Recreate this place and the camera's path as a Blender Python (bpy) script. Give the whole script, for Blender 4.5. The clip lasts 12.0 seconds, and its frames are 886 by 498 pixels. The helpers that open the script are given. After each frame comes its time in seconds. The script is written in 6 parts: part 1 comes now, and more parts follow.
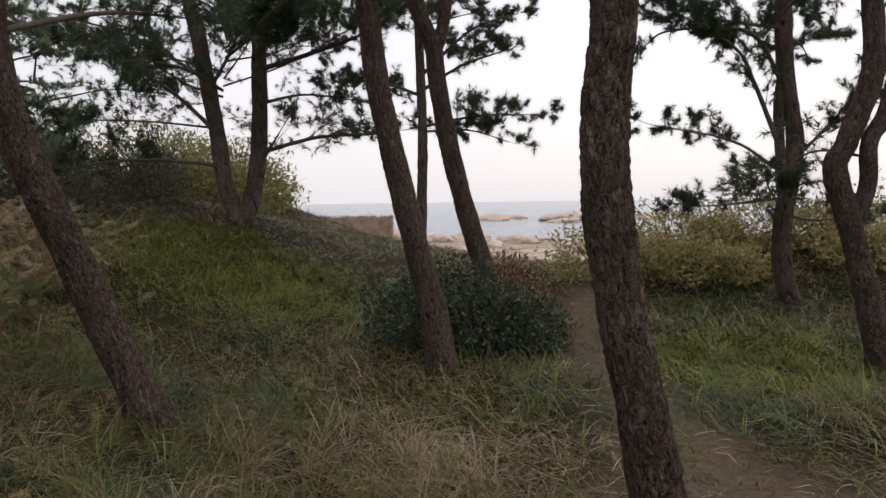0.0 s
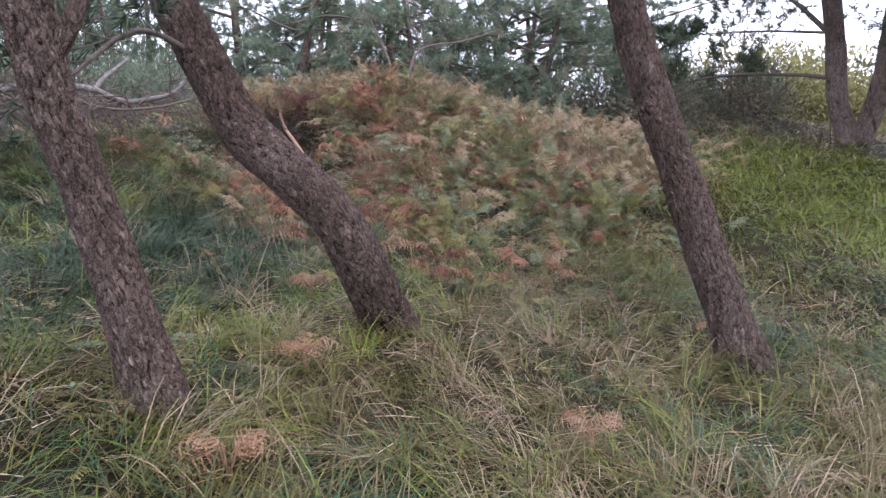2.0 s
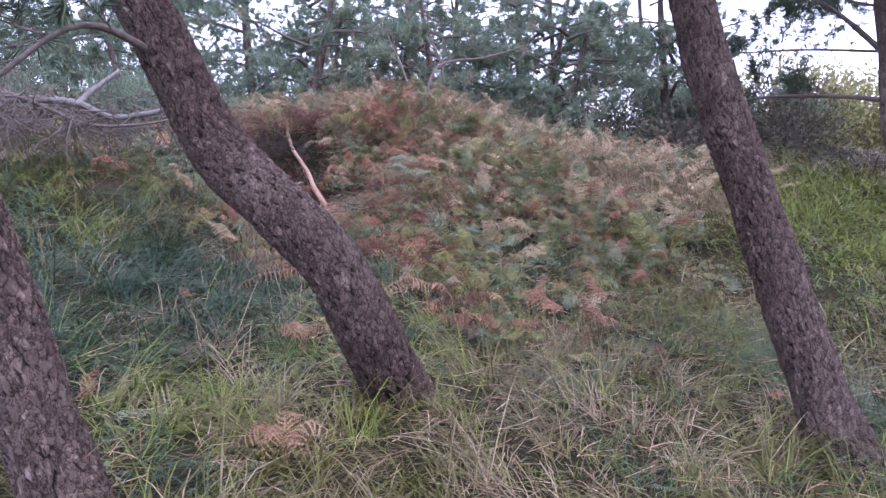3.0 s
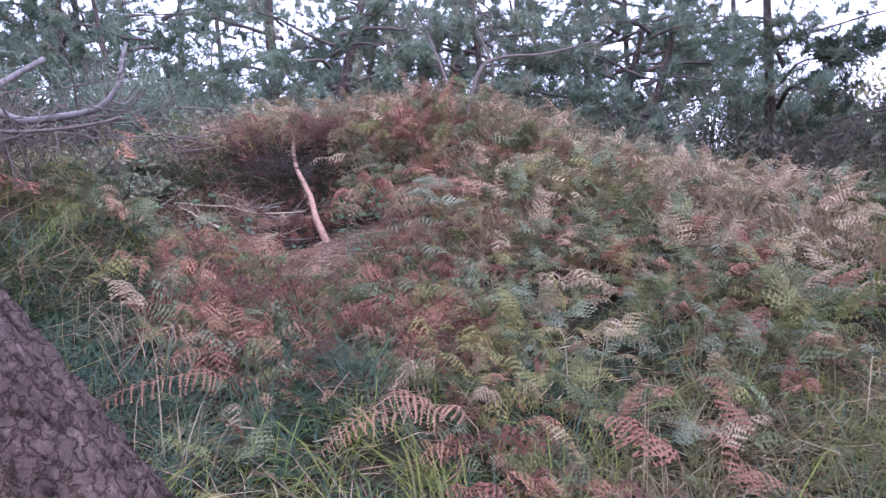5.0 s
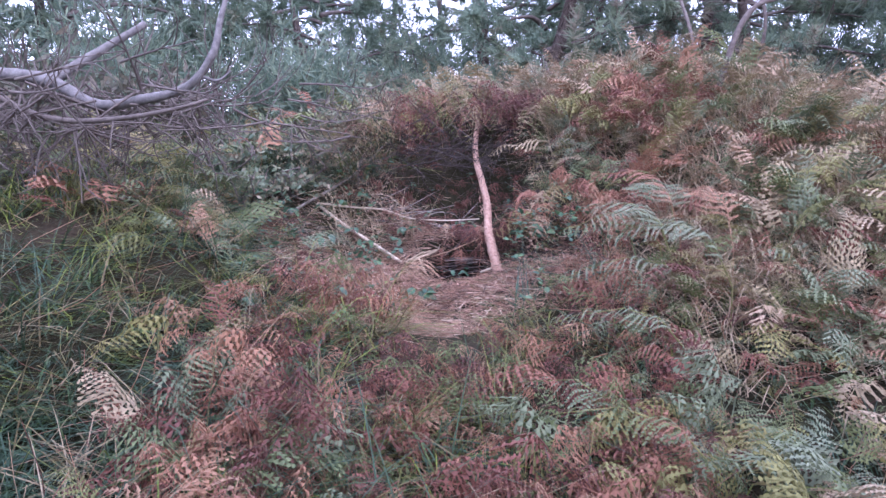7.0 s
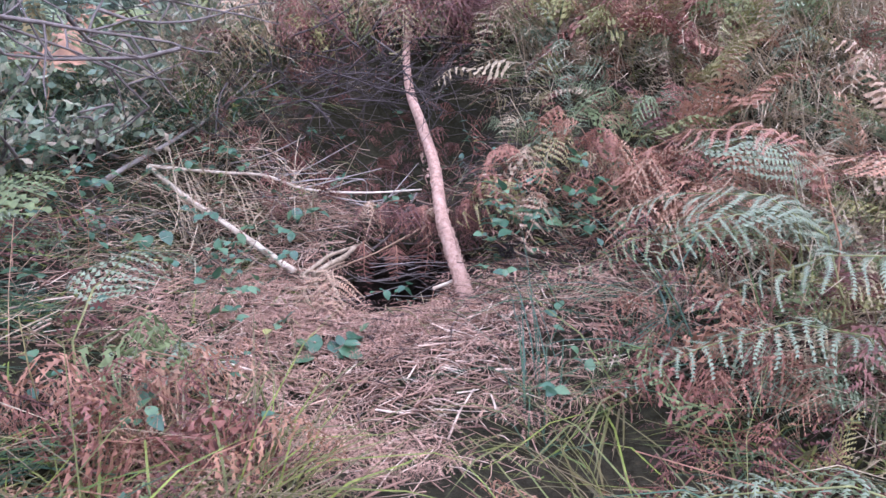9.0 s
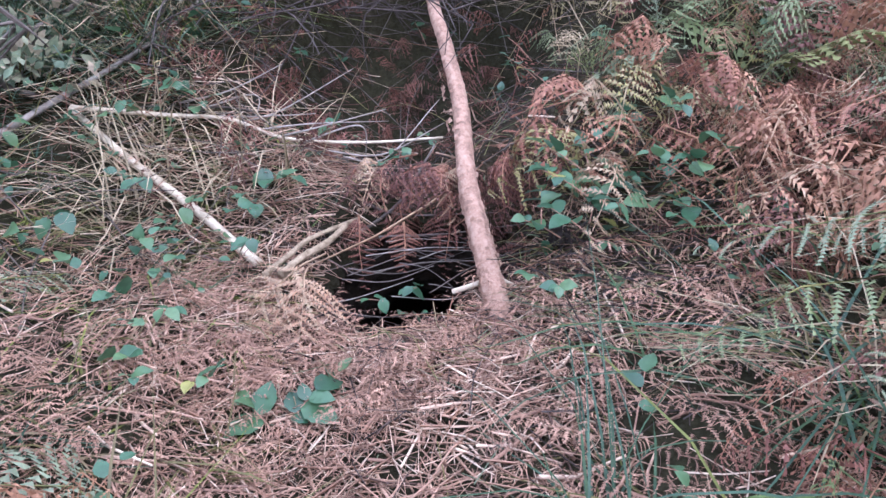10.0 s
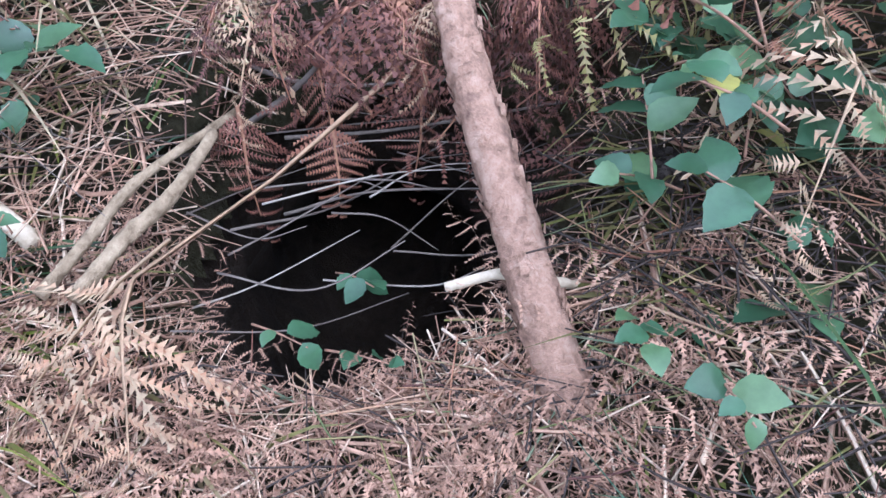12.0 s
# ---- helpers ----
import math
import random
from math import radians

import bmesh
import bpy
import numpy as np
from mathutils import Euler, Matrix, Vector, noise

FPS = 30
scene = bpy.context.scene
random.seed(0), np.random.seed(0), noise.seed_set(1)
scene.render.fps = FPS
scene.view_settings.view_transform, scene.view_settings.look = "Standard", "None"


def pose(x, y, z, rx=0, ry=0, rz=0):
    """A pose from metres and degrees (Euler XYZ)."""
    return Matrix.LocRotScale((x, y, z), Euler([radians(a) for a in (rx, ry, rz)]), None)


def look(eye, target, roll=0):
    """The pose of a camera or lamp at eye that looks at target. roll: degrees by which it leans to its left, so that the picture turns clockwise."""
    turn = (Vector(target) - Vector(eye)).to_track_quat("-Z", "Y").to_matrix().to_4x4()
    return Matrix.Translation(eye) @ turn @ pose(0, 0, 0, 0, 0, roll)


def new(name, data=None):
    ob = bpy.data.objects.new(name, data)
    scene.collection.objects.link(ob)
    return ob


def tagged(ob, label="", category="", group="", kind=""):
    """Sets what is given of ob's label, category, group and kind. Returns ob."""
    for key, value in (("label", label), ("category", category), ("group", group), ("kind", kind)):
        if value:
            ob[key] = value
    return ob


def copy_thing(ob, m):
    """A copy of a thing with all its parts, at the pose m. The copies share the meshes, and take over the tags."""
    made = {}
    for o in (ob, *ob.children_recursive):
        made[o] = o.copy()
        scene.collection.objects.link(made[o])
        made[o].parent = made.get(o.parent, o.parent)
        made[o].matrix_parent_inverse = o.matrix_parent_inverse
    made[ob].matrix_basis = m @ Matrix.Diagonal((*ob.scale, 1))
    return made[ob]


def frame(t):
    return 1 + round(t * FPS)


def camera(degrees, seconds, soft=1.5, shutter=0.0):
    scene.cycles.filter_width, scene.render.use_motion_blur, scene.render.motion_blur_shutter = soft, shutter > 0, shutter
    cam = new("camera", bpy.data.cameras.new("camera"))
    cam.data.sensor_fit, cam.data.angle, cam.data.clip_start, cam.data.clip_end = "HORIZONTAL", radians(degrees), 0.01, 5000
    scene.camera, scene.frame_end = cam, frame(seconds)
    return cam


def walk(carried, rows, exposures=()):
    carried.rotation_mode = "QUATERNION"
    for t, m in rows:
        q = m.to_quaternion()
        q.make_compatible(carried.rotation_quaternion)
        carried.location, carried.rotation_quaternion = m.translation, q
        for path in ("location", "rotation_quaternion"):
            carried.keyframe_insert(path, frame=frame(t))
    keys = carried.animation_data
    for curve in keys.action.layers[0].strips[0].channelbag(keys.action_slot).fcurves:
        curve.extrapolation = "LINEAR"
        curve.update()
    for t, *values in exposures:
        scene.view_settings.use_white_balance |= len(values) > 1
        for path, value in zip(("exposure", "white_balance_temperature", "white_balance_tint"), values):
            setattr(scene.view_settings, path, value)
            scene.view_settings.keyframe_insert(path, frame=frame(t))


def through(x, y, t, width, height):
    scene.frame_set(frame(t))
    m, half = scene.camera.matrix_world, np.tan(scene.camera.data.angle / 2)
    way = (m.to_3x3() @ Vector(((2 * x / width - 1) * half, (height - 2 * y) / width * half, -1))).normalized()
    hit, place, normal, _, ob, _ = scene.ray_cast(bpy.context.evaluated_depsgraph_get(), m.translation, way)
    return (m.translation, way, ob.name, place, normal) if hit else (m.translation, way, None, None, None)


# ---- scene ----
# camera and walk
cam = camera(65.2, 12.0)
METRES, EYE, TILT, LEAN, TURN = 10.75, 1.79, -3.9, 0.8, 0.0
ROWS = [
    (0.0, 0.0, 0.0, 0.0, -0.0, 0.0, -0.0),
    (0.5, -0.0133, 0.0029, -0.0011, 9.46, -1.65, -0.67),
    (1.0, -0.027, 0.0147, -0.0044, 22.58, -5.43, -1.19),
    (1.5, -0.0364, 0.041, -0.0022, 37.81, -6.49, -3.29),
    (2.0, -0.047, 0.0581, -0.0028, 45.26, -7.62, -3.05),
    (2.5, -0.0754, 0.0832, 0.0005, 46.92, -6.78, -3.46),
    (4.5, -0.2296, 0.241, 0.0041, 45.31, -4.41, -4.1),
    (5.0, -0.2674, 0.2847, 0.0095, 51.68, -4.6, -4.39),
    (5.5, -0.2968, 0.324, 0.013, 55.21, -6.92, -4.97),
    (6.0, -0.3332, 0.3583, 0.0189, 61.17, -5.61, -4.56),
    (6.5, -0.379, 0.3909, 0.026, 68.62, -5.11, -4.89),
    (7.0, -0.419, 0.4109, 0.0368, 71.11, -8.97, -5.26),
    (7.5, -0.4622, 0.4167, 0.0404, 67.03, -11.18, -3.88),
    (9.5, -0.6515, 0.4914, 0.0345, 62.45, -15.23, -5.75),
    (10.0, -0.6856, 0.5133, 0.0348, 66.81, -22.4, -4.9),
    (10.5, -0.7157, 0.5235, 0.0325, 64.93, -26.97, -5.33),
    (11.0, -0.7498, 0.5337, 0.0291, 60.03, -35.98, -5.3),
    (11.5, -0.768, 0.541, 0.0268, 58.94, -40.47, -5.26),
    (12.0, -0.7866, 0.5518, 0.0216, 60.31, -44.13, -5.3),
]
EXPOSURES = [(0.0, -0.85, 6600, 14), (0.9, -0.7, 6500, 14), (1.5, 0.35, 6300, 17), (2.2, 0.87, 5450, 27), (4.5, 1.06, 5050, 38), (6.0, 1.02, 5030, 37), (7.5, 1.22, 4930, 36), (9.5, 1.4, 4960, 26), (12.0, 1.37, 4880, 15)]
walk(cam, [(t, pose(0, 0, EYE, TILT, LEAN, TURN) @ pose(METRES * x, METRES * y, METRES * z, 90 + pitch, roll, yaw)) for t, x, y, z, yaw, pitch, roll in ROWS], EXPOSURES)

# overcast daylight
world = bpy.data.worlds.new("sky")
scene.world = world
world.use_nodes = True
wn = world.node_tree
wn.nodes.clear()
w_out = wn.nodes.new("ShaderNodeOutputWorld")
w_sky = wn.nodes.new("ShaderNodeTexSky")
w_sky.sky_type, w_sky.sun_disc = "NISHITA", False
w_sky.sun_elevation, w_sky.sun_rotation = radians(48), radians(40)
w_sky.dust_density, w_sky.air_density = 4.0, 1.0
w_bg = wn.nodes.new("ShaderNodeBackground")
w_bg.inputs["Strength"].default_value = 0.06
w_cloud = wn.nodes.new("ShaderNodeBackground")
w_cloud.inputs["Color"].default_value = (0.97, 0.97, 1.0, 1)
w_cloud.inputs["Strength"].default_value = 1.5
w_add = wn.nodes.new("ShaderNodeAddShader")
wn.links.new(w_sky.outputs[0], w_bg.inputs["Color"])
wn.links.new(w_bg.outputs[0], w_add.inputs[0])
wn.links.new(w_cloud.outputs[0], w_add.inputs[1])
wn.links.new(w_add.outputs[0], w_out.inputs["Surface"])
sun_data = bpy.data.lights.new("sun", "SUN")
sun_data.energy, sun_data.angle, sun_data.color = 0.8, radians(25), (1.0, 0.95, 0.88)
sun = new("sun", sun_data)
sun.matrix_world = look((0, 0, 30), (-0.75 * 20, 0.2 * 20, 30 - 20))

# ---- materials ----
def mat(name, rough=0.8, spec=0.3):
    m = bpy.data.materials.new(name)
    m.use_nodes = True
    b = m.node_tree.nodes["Principled BSDF"]
    b.inputs["Roughness"].default_value = rough
    b.inputs["Specular IOR Level"].default_value = spec
    return m, m.node_tree, b


def node(tree, kind, **values):
    n = tree.nodes.new("ShaderNode" + kind)
    for key, value in values.items():
        n.inputs[key].default_value = value
    return n


def ramp(tree, source, stops):
    r = tree.nodes.new("ShaderNodeValToRGB")
    els = r.color_ramp.elements
    while len(els) < len(stops):
        els.new(0.5)
    for e, (p, c) in zip(els, stops):
        e.position, e.color = p, (*c, 1)
    tree.links.new(source, r.inputs["Fac"])
    return r.outputs["Color"]


def noise_tex(tree, scale, detail=5, rough=0.6, stretch=None):
    geo = tree.nodes.new("ShaderNodeNewGeometry")
    mp = tree.nodes.new("ShaderNodeMapping")
    if stretch:
        mp.inputs["Scale"].default_value = stretch
    tree.links.new(geo.outputs["Position"], mp.inputs["Vector"])
    n = node(tree, "TexNoise", Scale=scale, Detail=detail, Roughness=rough)
    tree.links.new(mp.outputs["Vector"], n.inputs["Vector"])
    return n.outputs["Fac"]


def mixed(tree, fac, a, b, mode="MIX"):
    m = tree.nodes.new("ShaderNodeMix")
    m.data_type, m.blend_type = "RGBA", mode
    if isinstance(fac, float):
        m.inputs["Factor"].default_value = fac
    else:
        tree.links.new(fac, m.inputs["Factor"])
    for sock, v in ((m.inputs[6], a), (m.inputs[7], b)):
        if isinstance(v, tuple):
            sock.default_value = (*v, 1)
        else:
            tree.links.new(v, sock)
    return m.outputs[2]


def bump(tree, bsdf, height_socket, strength=0.5, distance=0.01):
    bn = node(tree, "Bump", Strength=strength, Distance=distance)
    tree.links.new(height_socket, bn.inputs["Height"])
    tree.links.new(bn.outputs["Normal"], bsdf.inputs["Normal"])


def ground_material():
    m, t, b = mat("soil_and_litter", 0.95, 0.1)
    # Soil tones lowered so the ground colour deepens the shade between plants
    big = ramp(t, noise_tex(t, 0.7, 4), [(0.3, (0.026, 0.021, 0.013)), (0.5, (0.036, 0.033, 0.016)), (0.7, (0.065, 0.05, 0.03))])
    fine = ramp(t, noise_tex(t, 38, 6, 0.75), [(0.3, (0.35, 0.32, 0.3)), (0.6, (1.0, 1.0, 1.0)), (0.75, (1.7, 1.55, 1.3))])
    col = mixed(t, 1.0, big, fine, "MULTIPLY")
    at = t.nodes.new("ShaderNodeAttribute")
    at.attribute_name = "path"
    trodden = ramp(t, noise_tex(t, 14, 6, 0.7), [(0.3, (0.085, 0.06, 0.04)), (0.6, (0.17, 0.125, 0.085)), (0.8, (0.24, 0.19, 0.13))])
    col = mixed(t, at.outputs["Fac"], col, trodden)
    rock = ramp(t, noise_tex(t, 0.5, 6), [(0.3, (0.28, 0.22, 0.16)), (0.7, (0.5, 0.41, 0.31))])
    at2 = t.nodes.new("ShaderNodeAttribute")
    at2.attribute_name = "shore"
    col = mixed(t, at2.outputs["Fac"], col, rock)
    t.links.new(col, b.inputs["Base Color"])
    bump(t, b, noise_tex(t, 45, 6, 0.7), 0.9, 0.03)
    return m


def leaf_material(name, stops, rough=0.6, through=0.3, spec=0.25, wear=0.35):
    """Blades, fronds and leaves: colour by the plant's own tint, mottled, with light passing through."""
    m, t, b = mat(name, rough, spec)
    at = t.nodes.new("ShaderNodeAttribute")
    at.attribute_name = "tint"
    col = ramp(t, at.outputs["Fac"], stops)
    spots = ramp(t, noise_tex(t, 30, 4, 0.7), [(0.3, (1 - wear, 1 - wear, 1 - wear)), (0.7, (1 + wear, 1 + wear * 0.9, 1 + wear * 0.7))])
    col = mixed(t, 1.0, col, spots, "MULTIPLY")
    t.links.new(col, b.inputs["Base Color"])
    tr = t.nodes.new("ShaderNodeBsdfTranslucent")
    t.links.new(col, tr.inputs["Color"])
    mx = t.nodes.new("ShaderNodeMixShader")
    mx.inputs["Fac"].default_value = through
    out = t.nodes["Material Output"]
    t.links.new(b.outputs[0], mx.inputs[1])
    t.links.new(tr.outputs[0], mx.inputs[2])
    t.links.new(mx.outputs[0], out.inputs["Surface"])
    return m


def scales_tex(tree, scale, stretch, warp):
    """Irregular flaking plates: distance to the nearest crack, and a tone for each plate."""
    geo = tree.nodes.new("ShaderNodeNewGeometry")
    n = node(tree, "TexNoise", Scale=scale * 0.8, Detail=4, Roughness=0.65)
    tree.links.new(geo.outputs["Position"], n.inputs["Vector"])
    off = tree.nodes.new("ShaderNodeVectorMath")
    off.operation = "MULTIPLY_ADD"
    tree.links.new(n.outputs["Color"], off.inputs[0])
    off.inputs[1].default_value = (warp * 2, warp * 2, warp * 4)
    tree.links.new(geo.outputs["Position"], off.inputs[2])
    mp = tree.nodes.new("ShaderNodeMapping")
    mp.inputs["Scale"].default_value = stretch
    tree.links.new(off.outputs[0], mp.inputs["Vector"])
    out = []
    for feature in ("DISTANCE_TO_EDGE", "F1"):
        v = node(tree, "TexVoronoi", Scale=scale)
        v.feature = feature
        tree.links.new(mp.outputs["Vector"], v.inputs["Vector"])
        out.append(v.outputs["Distance"] if feature != "F1" else v.outputs["Color"])
    return out


def bark_material(name, dark, mid, light, grain=(1, 1, 0.3)):
    m, t, b = mat(name, 0.9, 0.15)
    at = t.nodes.new("ShaderNodeAttribute")
    at.attribute_name = "plate"
    plates = ramp(t, at.outputs["Fac"], [(0.0, dark), (0.12, dark), (0.32, mid), (0.7, mid), (1.0, light)])
    n1 = ramp(t, noise_tex(t, 22, 6, 0.7, grain), [(0.3, (0.6, 0.58, 0.6)), (0.55, (1, 1, 1)), (0.75, (1.45, 1.4, 1.4))])
    edge, flake = scales_tex(t, 34, (1, 1, 0.42), 0.03)
    edge2, flake2 = scales_tex(t, 62, (1, 1, 0.55), 0.016)
    crack = ramp(t, edge, [(0.0, (0.42, 0.38, 0.36)), (0.04, (0.65, 0.62, 0.6)), (0.1, (1.12, 1.1, 1.08)), (0.3, (1.05, 1.05, 1.05))])
    crack2 = ramp(t, edge2, [(0.0, (0.8, 0.78, 0.77)), (0.08, (1, 1, 1)), (0.3, (1.06, 1.06, 1.06))])
    tone = ramp(t, flake, [(0.0, (0.8, 0.77, 0.75)), (0.5, (0.98, 0.97, 0.96)), (1.0, (1.25, 1.23, 1.2))])
    tone2 = ramp(t, flake2, [(0.0, (0.84, 0.84, 0.84)), (1.0, (1.18, 1.17, 1.17))])
    n1 = mixed(t, 1.0, mixed(t, 1.0, n1, mixed(t, 1.0, crack, crack2, "MULTIPLY"), "MULTIPLY"), mixed(t, 1.0, tone, tone2, "MULTIPLY"), "MULTIPLY")
    n2 = ramp(t, noise_tex(t, 1.6, 3), [(0.35, (0.8, 0.75, 0.72)), (0.65, (1.15, 1.15, 1.15))])
    col = mixed(t, 1.0, mixed(t, 1.0, plates, n1, "MULTIPLY"), n2, "MULTIPLY")
    lichen = ramp(t, noise_tex(t, 9, 6, 0.75), [(0.66, (0, 0, 0)), (0.74, (0.5, 0.5, 0.5))])
    col = mixed(t, lichen, col, (0.2, 0.2, 0.17))
    t.links.new(col, b.inputs["Base Color"])
    lift = ramp(t, edge, [(0.0, (0, 0, 0)), (0.16, (0.7, 0.7, 0.7)), (0.4, (0.8, 0.8, 0.8))])
    lift2 = ramp(t, edge2, [(0.0, (0, 0, 0)), (0.2, (0.3, 0.3, 0.3))])
    grit = ramp(t, noise_tex(t, 70, 6, 0.75, grain), [(0.25, (0, 0, 0)), (0.75, (0.6, 0.6, 0.6))])
    bump(t, b, mixed(t, 1.0, mixed(t, 1.0, lift, lift2, "ADD"), grit, "ADD"), 1.0, 0.012)
    return m


def plain_material(name, stops, scale=8, rough=0.85, stretch=None, relief=0.4, depth=0.005):
    m, t, b = mat(name, rough, 0.2)
    t.links.new(ramp(t, noise_tex(t, scale, 6, 0.7, stretch), stops), b.inputs["Base Color"])
    bump(t, b, noise_tex(t, scale * 4, 5, 0.7, stretch), relief, depth)
    return m


GROUND = ground_material()
BARK = bark_material("pine_bark", (0.024, 0.017, 0.014), (0.135, 0.104, 0.085), (0.27, 0.225, 0.19))
BARK_FAR = bark_material("grey_pine_bark", (0.05, 0.042, 0.036), (0.17, 0.143, 0.12), (0.25, 0.215, 0.185))
TWIG = plain_material("bare_twig", [(0.3, (0.07, 0.055, 0.045)), (0.7, (0.17, 0.14, 0.115))], 25)
# Twig bark darkened to carry the shade round the burrow and hollow
DARK_TWIG = plain_material("shade_dark_twig", [(0.3, (0.025, 0.019, 0.016)), (0.7, (0.075, 0.058, 0.048))], 25)
DEAD_WOOD = plain_material("weathered_dead_wood", [(0.3, (0.13, 0.105, 0.085)), (0.55, (0.27, 0.23, 0.19)), (0.8, (0.42, 0.38, 0.33))], 18)
STICK_BARK = plain_material("scaly_stick_bark", [(0.3, (0.15, 0.09, 0.065)), (0.5, (0.36, 0.22, 0.15)), (0.75, (0.5, 0.35, 0.26))], 35, 0.85, None, 1.0, 0.01)
GREY_WOOD = plain_material("grey_dead_wood", [(0.3, (0.075, 0.068, 0.062)), (0.55, (0.16, 0.145, 0.13)), (0.8, (0.27, 0.25, 0.225))], 18)
PALE_WOOD = plain_material("peeled_wood", [(0.3, (0.38, 0.3, 0.2)), (0.7, (0.62, 0.53, 0.39))], 30)
OLD_WOOD = plain_material("old_branch_wood", [(0.3, (0.12, 0.085, 0.05)), (0.55, (0.27, 0.205, 0.13)), (0.8, (0.4, 0.32, 0.21))], 40, 0.9, None, 0.8, 0.006)
NEEDLES = leaf_material("pine_needles", [(0.0, (0.03, 0.048, 0.027)), (0.5, (0.06, 0.086, 0.044)), (0.85, (0.1, 0.13, 0.065)), (1.0, (0.15, 0.12, 0.075))], 0.5, 0.25)
# Needles of the far wood: haze painted in as a paler, greyer green
HAZE_NEEDLES = leaf_material("haze_paled_needles", [(0.0, (0.12, 0.165, 0.12)), (0.5, (0.19, 0.25, 0.175)), (0.85, (0.26, 0.31, 0.2)), (1.0, (0.3, 0.27, 0.2))], 0.55, 0.5)
GRASS = leaf_material("long_grass", [(0.0, (0.035, 0.066, 0.036)), (0.19, (0.045, 0.078, 0.022)), (0.26, (0.16, 0.2, 0.028)), (0.36, (0.17, 0.195, 0.028)), (0.45, (0.092, 0.096, 0.02)), (0.75, (0.105, 0.08, 0.03)), (1.0, (0.36, 0.285, 0.18))], 0.5, 0.18, 0.3)
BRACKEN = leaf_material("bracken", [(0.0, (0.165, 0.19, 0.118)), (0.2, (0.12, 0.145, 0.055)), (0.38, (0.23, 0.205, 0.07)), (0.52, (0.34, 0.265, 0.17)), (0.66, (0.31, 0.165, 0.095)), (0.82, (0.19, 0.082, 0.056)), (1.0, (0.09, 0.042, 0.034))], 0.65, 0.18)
LITTER = leaf_material("dry_litter", [(0.0, (0.12, 0.075, 0.057)), (0.4, (0.29, 0.17, 0.115)), (0.7, (0.45, 0.29, 0.2)), (1.0, (0.64, 0.51, 0.38))], 0.8, 0.15)
BROADLEAF = leaf_material("bramble_leaf", [(0.0, (0.025, 0.062, 0.03)), (0.5, (0.05, 0.112, 0.054)), (0.85, (0.11, 0.18, 0.075)), (1.0, (0.33, 0.3, 0.07))], 0.4, 0.3, 0.5, 0.2)
SHRUB = leaf_material("evergreen_shrub_leaf", [(0.0, (0.02, 0.038, 0.02)), (0.6, (0.04, 0.068, 0.034)), (1.0, (0.095, 0.12, 0.07))], 0.45, 0.15, 0.3)
UNDERGROWTH = leaf_material("dim_undergrowth", [(0.0, (0.07, 0.08, 0.055)), (0.5, (0.13, 0.125, 0.085)), (1.0, (0.2, 0.16, 0.11))], 0.7, 0.3)
BANK_LEAF = leaf_material("bank_bramble_leaf", [(0.0, (0.1, 0.14, 0.09)), (0.5, (0.17, 0.2, 0.12)), (0.8, (0.26, 0.25, 0.16)), (1.0, (0.33, 0.26, 0.18))], 0.55, 0.25)
GORSE = leaf_material("coastal_scrub", [(0.0, (0.14, 0.16, 0.06)), (0.5, (0.33, 0.31, 0.13)), (0.8, (0.42, 0.32, 0.18)), (1.0, (0.38, 0.34, 0.15))], 0.7, 0.3)
ROCK = plain_material("granite", [(0.3, (0.33, 0.26, 0.21)), (0.5, (0.55, 0.44, 0.36)), (0.75, (0.7, 0.6, 0.51))], 1.2, 0.9, None, 0.8, 0.1)
CONCRETE = plain_material("old_rendered_wall", [(0.3, (0.2, 0.13, 0.09)), (0.5, (0.32, 0.22, 0.16)), (0.75, (0.4, 0.33, 0.27))], 1.5)
# Tunnel lining: near-black brown, a step darker than the ground outside
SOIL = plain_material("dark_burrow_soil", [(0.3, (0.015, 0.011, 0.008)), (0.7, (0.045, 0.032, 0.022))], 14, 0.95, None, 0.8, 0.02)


def sea_material():
    m, t, b = mat("sea_water", 0.18, 0.5)
    b.inputs["Base Color"].default_value = (0.07, 0.1, 0.13, 1)
    bump(t, b, noise_tex(t, 0.35, 6, 0.6, (0.4, 1.2, 1)), 1.0, 0.6)
    foam = ramp(t, noise_tex(t, 0.09, 6, 0.65, (0.25, 1.6, 1)), [(0.6, (0.15, 0.2, 0.24)), (0.72, (0.62, 0.66, 0.68))])
    t.links.new(foam, b.inputs["Base Color"])
    return m


SEA = sea_material()
rng = np.random.default_rng(11)


# ---- mesh helpers ----
def raw_mesh(name, verts, faces, material, point_values=None, smooth=False):
    """verts (n,3); faces (m,3) or (m,4), or a list of such arrays."""
    faces = faces if isinstance(faces, list) else [faces]
    faces = [np.asarray(f, dtype=np.int32) for f in faces if len(f)]
    me = bpy.data.meshes.new(name)
    verts = np.asarray(verts, dtype=np.float32)
    me.vertices.add(len(verts))
    me.vertices.foreach_set("co", verts.ravel())
    loops = np.concatenate([f.ravel() for f in faces])
    sizes = np.concatenate([np.full(len(f), f.shape[1], dtype=np.int32) for f in faces])
    starts = np.concatenate([[0], np.cumsum(sizes)[:-1]]).astype(np.int32)
    me.loops.add(len(loops))
    me.loops.foreach_set("vertex_index", loops)
    me.polygons.add(len(sizes))
    me.polygons.foreach_set("loop_start", starts)
    if smooth:
        me.polygons.foreach_set("use_smooth", np.ones(len(sizes), dtype=bool))
    for key, vals in (point_values or {}).items():
        a = me.attributes.new(key, "FLOAT", "POINT")
        a.data.foreach_set("value", np.asarray(vals, dtype=np.float32))
    me.update(calc_edges=True)
    me.validate()
    me.materials.append(material)
    return me


